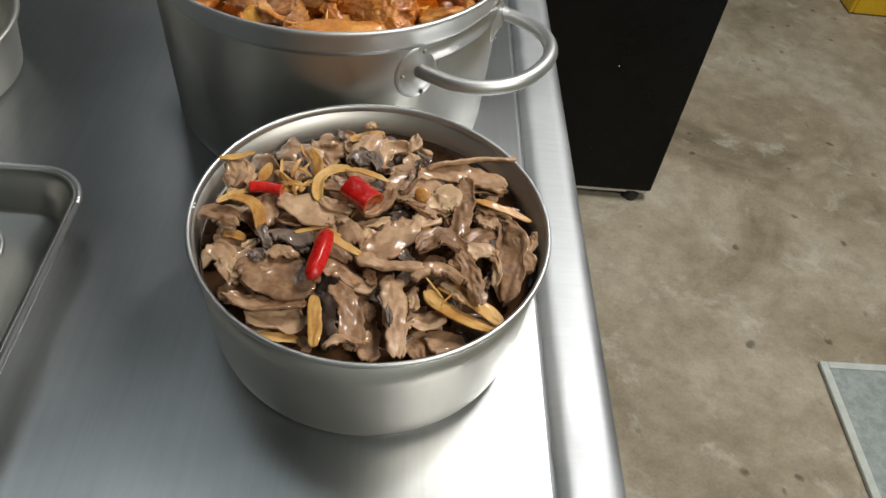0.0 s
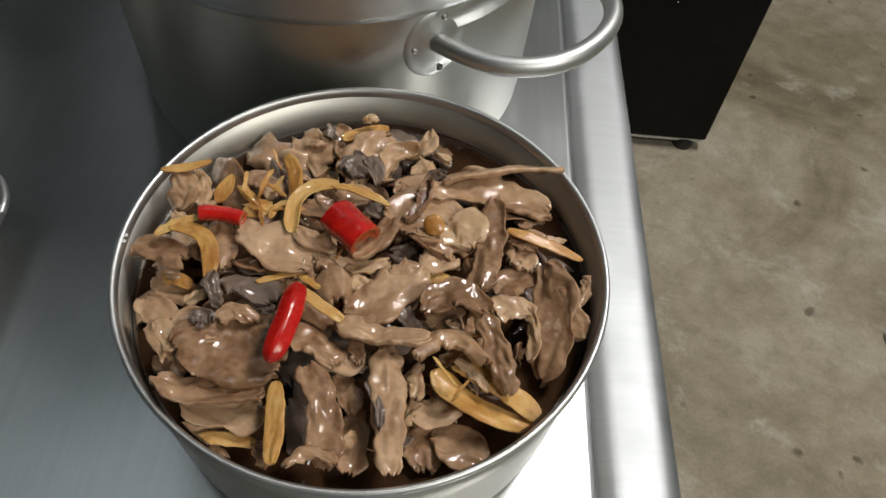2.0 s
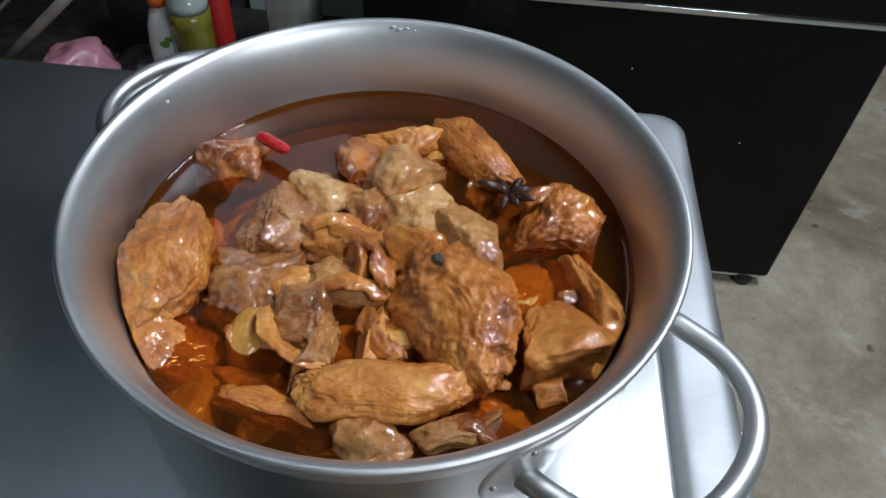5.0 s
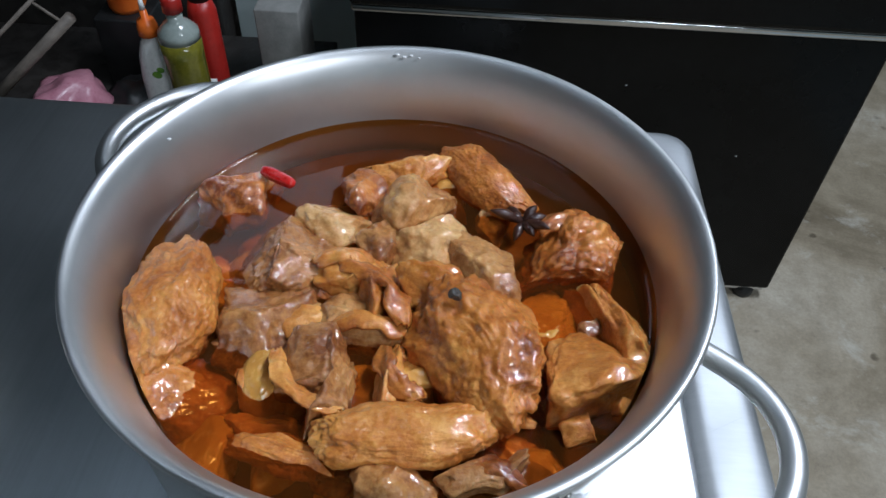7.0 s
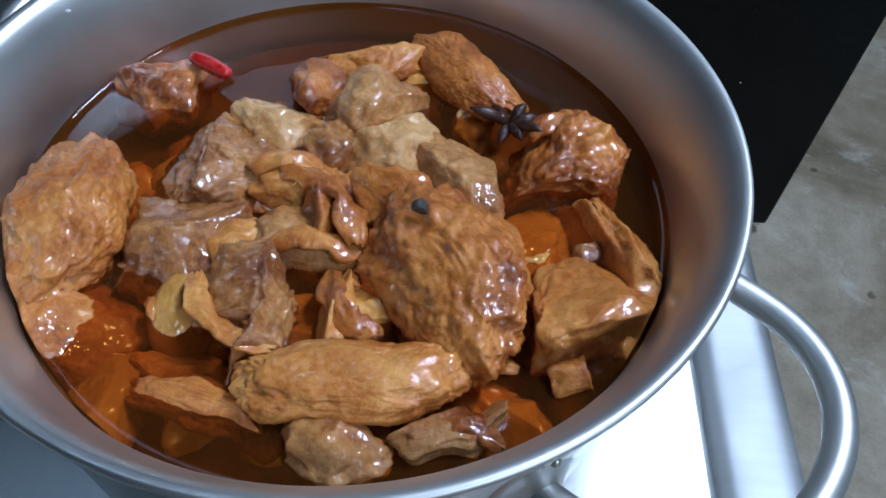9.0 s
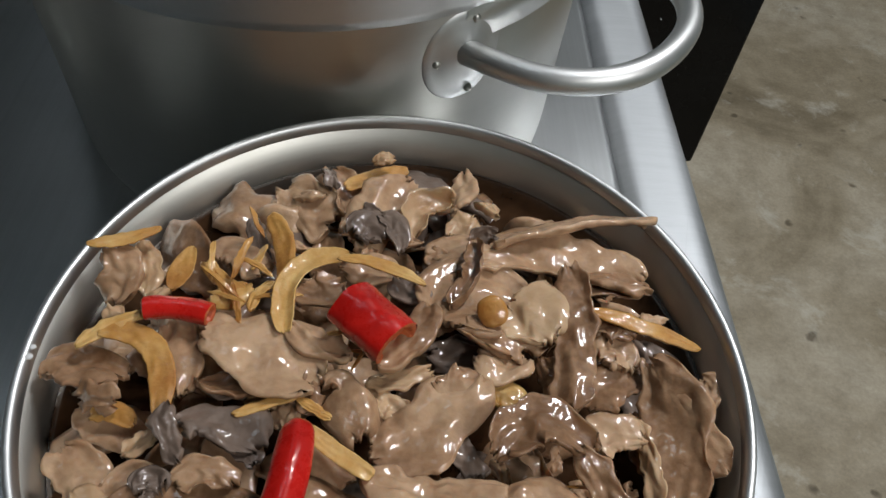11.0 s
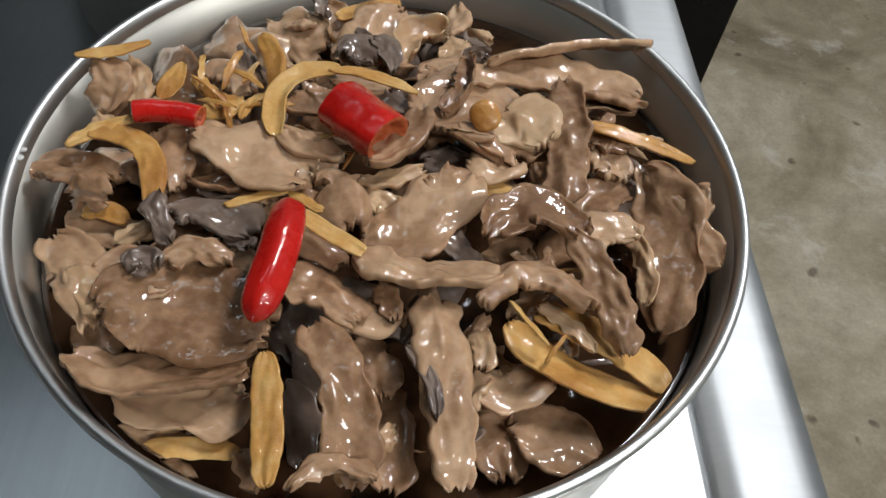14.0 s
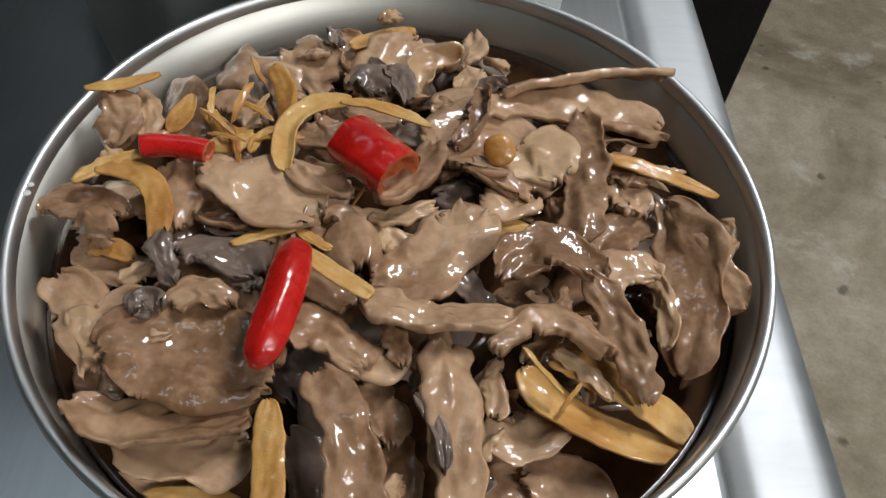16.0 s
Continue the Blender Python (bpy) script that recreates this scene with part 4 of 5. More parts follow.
slice_("MEAT", (0.0403, 0.0008, 0.9958), (0.0427, -0.0070, 0.9958), (0.0436, -0.0130, 0.9958), 0.0064, bank=40)
slice_("GINGER", (0.0561, 0.0172, 0.9958), (0.0696, 0.0138, 0.9948), (0.0879, 0.0087, 0.9908), 0.0053, thick=0.0030, blunt=0.2, rough=0.5)
slice_("MEAT", (0.0582, 0.0137, 0.9918), (0.0633, 0.0150, 0.9918), (0.0686, 0.0122, 0.9918), 0.0103)
slice_("MEAT", (0.0584, 0.0053, 0.9898), (0.0635, 0.0066, 0.9898), (0.0659, 0.0015, 0.9898), 0.0115, thick=0.0050)
slice_("MEAT", (0.0532, -0.0095, 0.9878), (0.0596, -0.0022, 0.9878), (0.0705, 0.0015, 0.9878), 0.0132, bank=-15)
slice_("MEAT", (0.0882, 0.0015, 0.9878), (0.0899, -0.0036, 0.9878), (0.0854, -0.0117, 0.9878), 0.0060, bank=30)
slice_("MEAT", (0.0709, 0.0024, 0.9948), (0.0760, -0.0197, 0.9928), (0.0719, -0.0421, 0.9808), 0.0195, bank=28, thick=0.0040, blunt=0.1)
slice_("MEAT", (0.0751, -0.0085, 0.9928), (0.0824, -0.0212, 0.9928), (0.0867, -0.0294, 0.9928), 0.0109, bank=35, rough=0.8)
slice_("MEAT_PALE", (0.0632, -0.0129, 0.9908), (0.0671, -0.0258, 0.9908), (0.0649, -0.0402, 0.9908), 0.0055, bank=40, thick=0.0025)
slice_("MEAT", (0.0506, -0.0223, 0.9958), (0.0572, -0.0211, 0.9958), (0.0635, -0.0225, 0.9958), 0.0112)
slice_("GINGER", (0.0238, -0.0131, 0.9968), (0.0282, -0.0110, 0.9968), (0.0341, -0.0144, 0.9968), 0.0092, thick=0.0050, rough=0.6)
slice_("MEAT", (-0.0040, -0.0298, 0.9988), (0.0094, -0.0232, 0.9988), (0.0222, -0.0088, 0.9988), 0.0159, bank=-8, thick=0.0050)
slice_("MEAT", (-0.0055, -0.0368, 1.0028), (0.0094, -0.0418, 1.0028), (0.0273, -0.0403, 1.0028), 0.0116, bank=-28, thick=0.0050)
slice_("MEAT", (0.0249, -0.0312, 1.0048), (0.0354, -0.0231, 1.0048), (0.0469, -0.0301, 1.0048), 0.0135, bank=-12, thick=0.0050, curl=0.2)
slice_("MEAT", (0.0452, -0.0294, 1.0038), (0.0523, -0.0435, 1.0028), (0.0565, -0.0568, 0.9958), 0.0090, bank=18, thick=0.0050)
slice_("MEAT", (0.0233, -0.0485, 1.0018), (0.0341, -0.0390, 1.0018), (0.0480, -0.0483, 1.0018), 0.0091, bank=-25, thick=0.0050, curl=-0.2)
slice_("MEAT_DARK", (0.0136, -0.0241, 0.9968), (0.0191, -0.0298, 0.9968), (0.0217, -0.0338, 0.9968), 0.0062)
slice_("GINGER", (0.0368, -0.0453, 0.9948), (0.0506, -0.0504, 0.9928), (0.0691, -0.0600, 0.9858), 0.0087, thick=0.0040)
slice_("GINGER", (0.0301, -0.0487, 0.9938), (0.0434, -0.0596, 0.9908), (0.0672, -0.0648, 0.9848), 0.0123, bank=-25, thick=0.0050, blunt=0.2, rough=0.55)
slice_("MEAT_PALE", (0.0373, -0.0451, 0.9958), (0.0434, -0.0493, 0.9958), (0.0491, -0.0564, 0.9958), 0.0045, thick=0.0030)
slice_("MEAT", (0.0227, -0.0583, 0.9868), (0.0296, -0.0630, 0.9868), (0.0403, -0.0592, 0.9868), 0.0132, bank=-10)
slice_("MEAT", (0.0227, -0.0659, 0.9788), (0.0277, -0.0712, 0.9788), (0.0298, -0.0803, 0.9788), 0.0135)
slice_("MEAT_PALE", (0.0218, -0.0494, 0.9918), (0.0243, -0.0529, 0.9918), (0.0234, -0.0594, 0.9918), 0.0061)
slice_("MEAT", (0.0321, -0.0699, 0.9808), (0.0410, -0.0717, 0.9808), (0.0499, -0.0780, 0.9808), 0.0166, bank=-8)
slice_("MEAT", (0.0122, -0.0450, 0.9978), (0.0147, -0.0648, 0.9968), (0.0180, -0.0865, 0.9898), 0.0122, bank=5, thick=0.0050)
slice_("MEAT_DARK", (0.0067, -0.0582, 0.9978), (0.0113, -0.0654, 0.9978), (0.0129, -0.0742, 0.9978), 0.0039, thick=0.0050, rough=0.5)
slice_("MEAT_DARK", (0.0085, -0.0413, 0.9928), (0.0080, -0.0475, 0.9928), (0.0055, -0.0534, 0.9928), 0.0034)
slice_("MEAT", (-0.0140, -0.0551, 1.0008), (-0.0062, -0.0716, 1.0018), (-0.0041, -0.0879, 0.9948), 0.0118, thick=0.0060, rough=0.8)
slice_("GINGER", (-0.0243, -0.0604, 0.9988), (-0.0219, -0.0755, 0.9988), (-0.0207, -0.0896, 0.9988), 0.0069, bank=10, thick=0.0040, blunt=0.3, rough=0.5)
slice_("MEAT", (0.0028, -0.0620, 0.9828), (0.0039, -0.0734, 0.9828), (0.0037, -0.0845, 0.9828), 0.0107)
slice_("MEAT", (-0.0061, -0.0511, 0.9878), (-0.0014, -0.0553, 0.9878), (0.0016, -0.0650, 0.9878), 0.0092)
slice_("MEAT_DARK", (-0.0217, -0.0606, 0.9828), (-0.0176, -0.0687, 0.9828), (-0.0159, -0.0789, 0.9828), 0.0086)
slice_("MEAT", (-0.0158, -0.0906, 1.0008), (-0.0089, -0.0860, 1.0008), (0.0003, -0.0887, 1.0008), 0.0044, thick=0.0040)
slice_("MEAT", (-0.0284, -0.0804, 0.9898), (-0.0257, -0.0833, 0.9898), (-0.0244, -0.0878, 0.9898), 0.0056)
slice_("MEAT", (-0.0658, -0.0619, 0.9968), (-0.0488, -0.0655, 0.9968), (-0.0282, -0.0638, 0.9968), 0.0114, bank=-22, thick=0.0040)
slice_("MEAT", (-0.0556, -0.0662, 0.9898), (-0.0412, -0.0703, 0.9898), (-0.0288, -0.0661, 0.9898), 0.0133, bank=-12, thick=0.0040)
slice_("GINGER", (-0.0495, -0.0781, 0.9868), (-0.0398, -0.0774, 0.9868), (-0.0286, -0.0784, 0.9868), 0.0049, thick=0.0030, rough=0.6)
slice_("MEAT", (-0.0582, -0.0730, 0.9828), (-0.0501, -0.0747, 0.9828), (-0.0406, -0.0744, 0.9828), 0.0068)
slice_("MEAT", (-0.0397, -0.0820, 0.9798), (-0.0435, -0.0808, 0.9798), (-0.0473, -0.0797, 0.9798), 0.0069)
slice_("MEAT", (-0.0788, -0.0288, 0.9958), (-0.0691, -0.0403, 0.9958), (-0.0638, -0.0534, 0.9958), 0.0111, bank=-15, thick=0.0040)
slice_("MEAT_PALE", (-0.0716, -0.0403, 0.9978), (-0.0651, -0.0460, 0.9978), (-0.0618, -0.0516, 0.9978), 0.0080, rough=0.4)
slice_("MEAT", (-0.0618, -0.0508, 0.9988), (-0.0460, -0.0487, 0.9988), (-0.0249, -0.0557, 0.9988), 0.0259, bank=-10, thick=0.0040, rough=0.75)
slice_("MEAT", (-0.0646, -0.0432, 0.9958), (-0.0611, -0.0400, 0.9958), (-0.0543, -0.0366, 0.9958), 0.0146)
slice_("MEAT", (-0.0489, -0.0390, 1.0008), (-0.0419, -0.0363, 1.0008), (-0.0357, -0.0391, 1.0008), 0.0078, rough=1.2)
slice_("MEAT_DARK", (-0.0546, -0.0198, 1.0018), (-0.0534, -0.0271, 1.0018), (-0.0490, -0.0342, 1.0018), 0.0059, thick=0.0050)
slice_("MEAT_DARK", (-0.0512, -0.0237, 0.9998), (-0.0418, -0.0232, 0.9998), (-0.0316, -0.0294, 0.9998), 0.0132, bank=-18)
slice_("MEAT_DARK", (-0.0567, -0.0409, 0.9998), (-0.0549, -0.0378, 0.9998), (-0.0518, -0.0407, 0.9998), 0.0078, thick=0.0080)
slice_("MEAT_DARK", (-0.0379, -0.0282, 0.9988), (-0.0342, -0.0305, 0.9988), (-0.0319, -0.0328, 0.9988), 0.0057)
slice_("MEAT", (-0.0815, 0.0283, 0.9998), (-0.0774, 0.0218, 0.9978), (-0.0775, 0.0150, 0.9938), 0.0119, bank=20, thick=0.0060)
slice_("MEAT_PALE", (-0.0757, 0.0348, 0.9958), (-0.0705, 0.0257, 0.9958), (-0.0699, 0.0167, 0.9958), 0.0074, thick=0.0050)
slice_("GINGER", (-0.0869, 0.0283, 1.0028), (-0.0774, 0.0305, 1.0028), (-0.0683, 0.0351, 1.0028), 0.0043, thick=0.0030, blunt=0.2, rough=0.6)
slice_("GINGER", (-0.0625, 0.0173, 0.9978), (-0.0612, 0.0241, 0.9978), (-0.0596, 0.0328, 0.9978), 0.0068, thick=0.0025, blunt=0, rough=0.4)
slice_("GINGER", (-0.0816, -0.0031, 0.9998), (-0.0757, 0.0033, 0.9998), (-0.0668, 0.0076, 0.9998), 0.0041, thick=0.0040)
slice_("GINGER", (-0.0773, 0.0015, 0.9998), (-0.0626, -0.0024, 0.9998), (-0.0564, -0.0218, 0.9998), 0.0067, thick=0.0040, rough=0.5)
slice_("MEAT", (-0.0912, -0.0079, 0.9948), (-0.0827, -0.0049, 0.9948), (-0.0698, -0.0089, 0.9948), 0.0136, bank=-20)
slice_("MEAT", (-0.0815, -0.0131, 0.9868), (-0.0734, -0.0173, 0.9868), (-0.0641, -0.0240, 0.9868), 0.0113)
slice_("GINGER", (-0.0762, -0.0179, 0.9908), (-0.0710, -0.0167, 0.9908), (-0.0653, -0.0200, 0.9908), 0.0061, thick=0.0040)
slice_("MEAT_PALE", (-0.0639, -0.0298, 0.9948), (-0.0601, -0.0263, 0.9948), (-0.0583, -0.0227, 0.9948), 0.0057)
slice_("MEAT", (-0.0619, 0.0076, 0.9958), (-0.0564, -0.0012, 0.9958), (-0.0539, -0.0135, 0.9958), 0.0114, bank=10)
slice_("MEAT", (-0.0511, 0.0023, 1.0008), (-0.0371, -0.0011, 1.0008), (-0.0195, -0.0121, 1.0008), 0.0188, bank=-12, thick=0.0040)
slice_("MEAT", (-0.0502, -0.0104, 0.9968), (-0.0402, -0.0117, 0.9968), (-0.0306, -0.0102, 0.9968), 0.0096, bank=-30)
slice_("MEAT_DARK", (-0.0481, -0.0106, 0.9928), (-0.0381, -0.0110, 0.9928), (-0.0296, -0.0105, 0.9928), 0.0056)
slice_("MEAT", (-0.0280, 0.0059, 0.9998), (-0.0200, -0.0007, 0.9998), (-0.0119, -0.0031, 0.9998), 0.0094, bank=-15, thick=0.0050)
slice_("MEAT", (-0.0168, -0.0120, 0.9998), (-0.0119, -0.0126, 0.9998), (-0.0075, -0.0257, 0.9998), 0.0128, thick=0.0050, curl=-0.3)
slice_("MEAT", (-0.0212, -0.0048, 0.9978), (-0.0218, -0.0124, 0.9978), (-0.0192, -0.0177, 0.9978), 0.0070)
slice_("MEAT_PALE", (-0.0062, -0.0158, 0.9958), (-0.0020, -0.0148, 0.9958), (0.0031, -0.0176, 0.9958), 0.0084, thick=0.0080)
slice_("GINGER", (-0.0389, -0.0208, 0.9998), (-0.0320, -0.0180, 0.9998), (-0.0241, -0.0154, 0.9998), 0.0029, thick=0.0025, rough=0.6)
slice_("GINGER", (-0.0242, -0.0152, 0.9988), (-0.0190, -0.0186, 0.9988), (-0.0154, -0.0205, 0.9988), 0.0026, thick=0.0030)
slice_("GINGER", (-0.0203, -0.0269, 1.0058), (-0.0120, -0.0330, 1.0058), (-0.0041, -0.0381, 1.0058), 0.0044, thick=0.0040, blunt=0.8, rough=0.25)
slice_("GINGER", (-0.0391, 0.0455, 0.9988), (-0.0326, 0.0299, 0.9988), (-0.0306, 0.0047, 0.9988), 0.0066, bank=25, thick=0.0030, rough=0.5)
slice_("GINGER", (-0.0296, 0.0028, 1.0008), (-0.0288, 0.0233, 1.0008), (-0.0143, 0.0291, 1.0008), 0.0067, thick=0.0030, curl=0.2, rough=0.5)
slice_("GINGER", (-0.0171, 0.0270, 1.0028), (-0.0046, 0.0252, 1.0028), (0.0075, 0.0189, 1.0028), 0.0040, thick=0.0030, blunt=0.1, rough=0.5)
slice_("MEAT", (-0.0511, 0.0318, 0.9928), (-0.0468, 0.0345, 0.9928), (-0.0395, 0.0291, 0.9928), 0.0139)
slice_("GINGER", (-0.0557, 0.0292, 0.9958), (-0.0498, 0.0227, 0.9958), (-0.0423, 0.0187, 0.9958), 0.0048, thick=0.0030)
slice_("GINGER", (-0.0513, 0.0180, 0.9958), (-0.0459, 0.0173, 0.9958), (-0.0411, 0.0210, 0.9958), 0.0089, thick=0.0040)
slice_("GINGER", (-0.0462, 0.0196, 0.9988), (-0.0440, 0.0132, 0.9988), (-0.0420, 0.0060, 0.9988), 0.0021, thick=0.0030)
slice_("GINGER", (-0.0401, 0.0113, 0.9978), (-0.0381, 0.0180, 0.9978), (-0.0346, 0.0205, 0.9978), 0.0034, thick=0.0030)
slice_("MEAT_DARK", (-0.0454, 0.0485, 0.9918), (-0.0418, 0.0386, 0.9918), (-0.0388, 0.0291, 0.9918), 0.0059)
slice_("MEAT", (-0.0276, 0.0199, 0.9978), (-0.0220, 0.0181, 0.9978), (-0.0162, 0.0219, 0.9978), 0.0098, thick=0.0050)
slice_("MEAT", (-0.0166, 0.0276, 0.9978), (-0.0087, 0.0282, 0.9978), (-0.0007, 0.0253, 0.9978), 0.0105)
slice_("MEAT", (-0.0052, -0.0073, 1.0038), (0.0038, -0.0019, 1.0038), (0.0090, 0.0107, 1.0038), 0.0106, bank=-10, thick=0.0060, rough=0.7)
slice_("MEAT_DARK", (-0.0006, 0.0242, 0.9978), (0.0034, 0.0211, 0.9978), (0.0081, 0.0225, 0.9978), 0.0113)
slice_("MEAT_PALE", (-0.0065, -0.0096, 0.9988), (0.0006, -0.0097, 0.9988), (0.0089, -0.0062, 0.9988), 0.0060, thick=0.0040)
slice_("MEAT", (-0.0221, -0.0432, 0.9998), (-0.0144, -0.0451, 0.9998), (-0.0052, -0.0528, 0.9998), 0.0117, bank=-14, thick=0.0040, rough=1.2)
slice_("MEAT", (-0.0207, -0.0281, 0.9988), (-0.0150, -0.0328, 0.9988), (-0.0088, -0.0365, 0.9988), 0.0077)
slice_("MEAT", (-0.0050, -0.0467, 0.9958), (-0.0011, -0.0481, 0.9958), (0.0040, -0.0464, 0.9958), 0.0096)
slice_("MEAT", (-0.0007, -0.0418, 0.9978), (0.0020, -0.0454, 0.9978), (0.0034, -0.0505, 0.9978), 0.0060)
slice_("MEAT", (0.0106, -0.0104, 0.9998), (0.0163, -0.0119, 0.9998), (0.0228, -0.0097, 0.9998), 0.0112)

# chillies and the coin of ginger
chilli((-0.0222, -0.0262, 1.0078), (-0.0222, -0.0405, 1.0105), (-0.0264, -0.0580, 1.0078), 0.0088, label="long bent red chilli lying on the meat")
chilli((-0.0129, 0.0085, 1.0078), (-0.0064, 0.0024, 1.0078), (0.0003, -0.0039, 1.0078), 0.0145, True, label="short cut length of red chilli with a hollow end")
chilli((-0.0664, 0.0074, 1.0028), (-0.0583, 0.0080, 1.0028), (-0.0491, 0.0062, 1.0028), 0.0064, True, label="small cut length of red chilli beside the bowl wall")
thing("ginger_coin", chunk_mesh((0.0259, 0.0099, 1.0043), (0.0082, 0.0088, 0.0030), 20, -14, 28, 4.2, 0.9, 0.12, 4, 0.0, BOWL, 0.0905, RIM_BOWL), GINGER, "small round brown coin of ginger on a slice", "ginger", "ginger slivers")


before = count[0]


def ginger_shreds(total, x, y, z, spread, seed):
    """Frayed threads of ginger that stick up among the slices."""
    rnd = random.Random(seed)
    for i in range(total):
        a = Vector((x + rnd.gauss(0, spread), y + rnd.gauss(0, spread), z + rnd.uniform(-0.002, 0.002)))
        yaw, ln = rnd.uniform(-0.6, 2.6), rnd.uniform(0.006, 0.014)
        b = a + Vector((math.cos(yaw) * ln, math.sin(yaw) * ln, rnd.uniform(-0.002, 0.005)))
        slice_("GINGER", a, (a + b) / 2 + Vector((0, 0, rnd.uniform(0, 0.002))), b, rnd.uniform(0.0012, 0.0028), rnd.uniform(-40, 40), 0.0016, 0.0, 0.1, 0.9)


ginger_shreds(9, -0.042, 0.017, 0.9995, 0.006, 3)
ginger_shreds(3, 0.045, -0.050, 0.9985, 0.006, 5)
ginger_shreds(4, -0.008, -0.003, 0.9995, 0.006, 8)


def meat_scraps(total, seed):
    """Small torn scraps that fill the gaps between the slices."""
    rnd = random.Random(seed)
    for i in range(total):
        r, th = 0.078 * math.sqrt(rnd.random()), rnd.uniform(0, 6.283)
        a = Vector((r * math.cos(th), r * math.sin(th), TABLE + 0.0835 - 0.010 * max(0.0, math.cos(th + 0.6)) * r / 0.078 + rnd.uniform(-0.004, 0.002)))
        yaw, ln = rnd.uniform(0, 3.14), rnd.uniform(0.004, 0.010)
        b = a + Vector((math.cos(yaw) * ln, math.sin(yaw) * ln, rnd.uniform(-0.002, 0.003)))
        slice_(("MEAT", "MEAT_PALE", "MEAT", "MEAT_DARK")[i % 4], a, (a + b) / 2 + Vector((0, 0, 0.001)), b, rnd.uniform(0.004, 0.007), rnd.uniform(-45, 45), 0.004, rnd.uniform(-0.2, 0.3), 0.6, 1.3)


meat_scraps(46, 17)
count[0] = before

# the chunks in the pot
chunk("SKIN", (-0.1271, 0.2714, 0.9996), (0.0428, 0.0415, 0.0332), yaw=48)
chunk("FLESH", (-0.0816, 0.2550, 1.0044), (0.0397, 0.0346, 0.0277), yaw=-11)
chunk("SKIN", (-0.0638, 0.2742, 1.0082), (0.0226, 0.0301, 0.0241), yaw=5, lump=1.2)
chunk("SKIN", (-0.0464, 0.2912, 1.0086), (0.0533, 0.0266, 0.0213), yaw=37)
chunk("POTATO", (-0.0312, 0.2888, 0.9952), (0.0381, 0.0405, 0.0324), yaw=-24, lump=0.5)
chunk("FLESH", (-0.0403, 0.2645, 1.0072), (0.0297, 0.0425, 0.0340), yaw=-35)
chunk("SKIN", (-0.0070, 0.2866, 1.0116), (0.0607, 0.0266, 0.0213), yaw=-47, lump=0.6, cut=0)
chunk("FLESH", (-0.0086, 0.2276, 1.0064), (0.0324, 0.0447, 0.0358), yaw=42, lump=0.8)
chunk("SKIN", (0.0344, 0.2462, 1.0022), (0.0476, 0.0502, 0.0401), yaw=-26)
chunk("SKIN", (0.0477, 0.2074, 0.9952), (0.0343, 0.0623, 0.0498), yaw=15, boxy=0.85)
chunk("POTATO", (0.0189, 0.2093, 0.9952), (0.0469, 0.0456, 0.0365), yaw=-8, lump=0.5)
chunk("SKIN", (0.0332, 0.1729, 1.0097), (0.0411, 0.0414, 0.0331), yaw=-35, boxy=0.72, lump=0.7)
chunk("SKIN", (0.0489, 0.1685, 1.0081), (0.0097, 0.0179, 0.0143), yaw=-20)
chunk("FLESH", (-0.0333, 0.2440, 1.0069), (0.0360, 0.0358, 0.0287), yaw=-9)
chunk("FLESH", (-0.0523, 0.2413, 1.0065), (0.0283, 0.0318, 0.0254), yaw=19)
chunk("SKIN", (-0.0632, 0.2204, 1.0134), (0.0412, 0.0246, 0.0197), yaw=-14, lump=1.3)
chunk("SKIN", (-0.0496, 0.2089, 1.0104), (0.0156, 0.0372, 0.0297), yaw=-14, lump=1.2)
chunk("FLESH", (-0.0557, 0.1921, 1.0106), (0.0431, 0.0240, 0.0192), yaw=-5)
chunk("FLESH", (-0.0946, 0.2300, 1.0076), (0.0470, 0.0415, 0.0332), yaw=40)
chunk("FLESH", (-0.0965, 0.1945, 1.0066), (0.0446, 0.0441, 0.0353), yaw=-1)
chunk("SKIN", (-0.1347, 0.1952, 1.0136), (0.0706, 0.0391, 0.0313), yaw=-78, lump=0.8, cut=0.25)
chunk("SKIN", (-0.1383, 0.1772, 1.0105), (0.0244, 0.0293, 0.0235), yaw=-7, lump=0.9)
chunk("SKIN", (-0.0085, 0.1808, 1.0152), (0.0727, 0.0426, 0.0341), yaw=-51, boxy=0.9, cut=0.3)
chunk("SKIN", (-0.0269, 0.2078, 1.0194), (0.0339, 0.0245, 0.0196), yaw=-43)
chunk("FLESH", (-0.0704, 0.1724, 1.0129), (0.0322, 0.0308, 0.0247), yaw=-18, lump=1.3)
chunk("FLESH", (-0.0636, 0.1575, 1.0093), (0.0213, 0.0299, 0.0239), yaw=-7, lump=1.3)
chunk("POTATO", (-0.0920, 0.1674, 1.0013), (0.0207, 0.0322, 0.0258), yaw=5, lump=0.25, cut=0)
chunk("POTATO", (-0.0529, 0.1699, 0.9976), (0.0281, 0.0266, 0.0213), yaw=5, lump=0.4)
chunk("POTATO", (-0.0331, 0.1727, 1.0004), (0.0223, 0.0320, 0.0256), yaw=28, lump=0.5)
chunk("SKIN", (-0.0413, 0.1669, 1.0063), (0.0113, 0.0374, 0.0299), yaw=-1, lump=1.2)
chunk("SKIN", (-0.0324, 0.1601, 1.0132), (0.0139, 0.0089, 0.0120), yaw=-7, lump=0.6)
chunk("SKIN", (-0.0333, 0.1413, 1.0149), (0.0656, 0.0233, 0.0187), yaw=8, boxy=0.85, lump=0.7, cut=0)
chunk("SKIN", (-0.1227, 0.1565, 0.9997), (0.0433, 0.0413, 0.0331), yaw=20, lump=0.7)
chunk("POTATO", (-0.1092, 0.1370, 0.9952), (0.0307, 0.0333, 0.0267), yaw=5, lump=0.4)
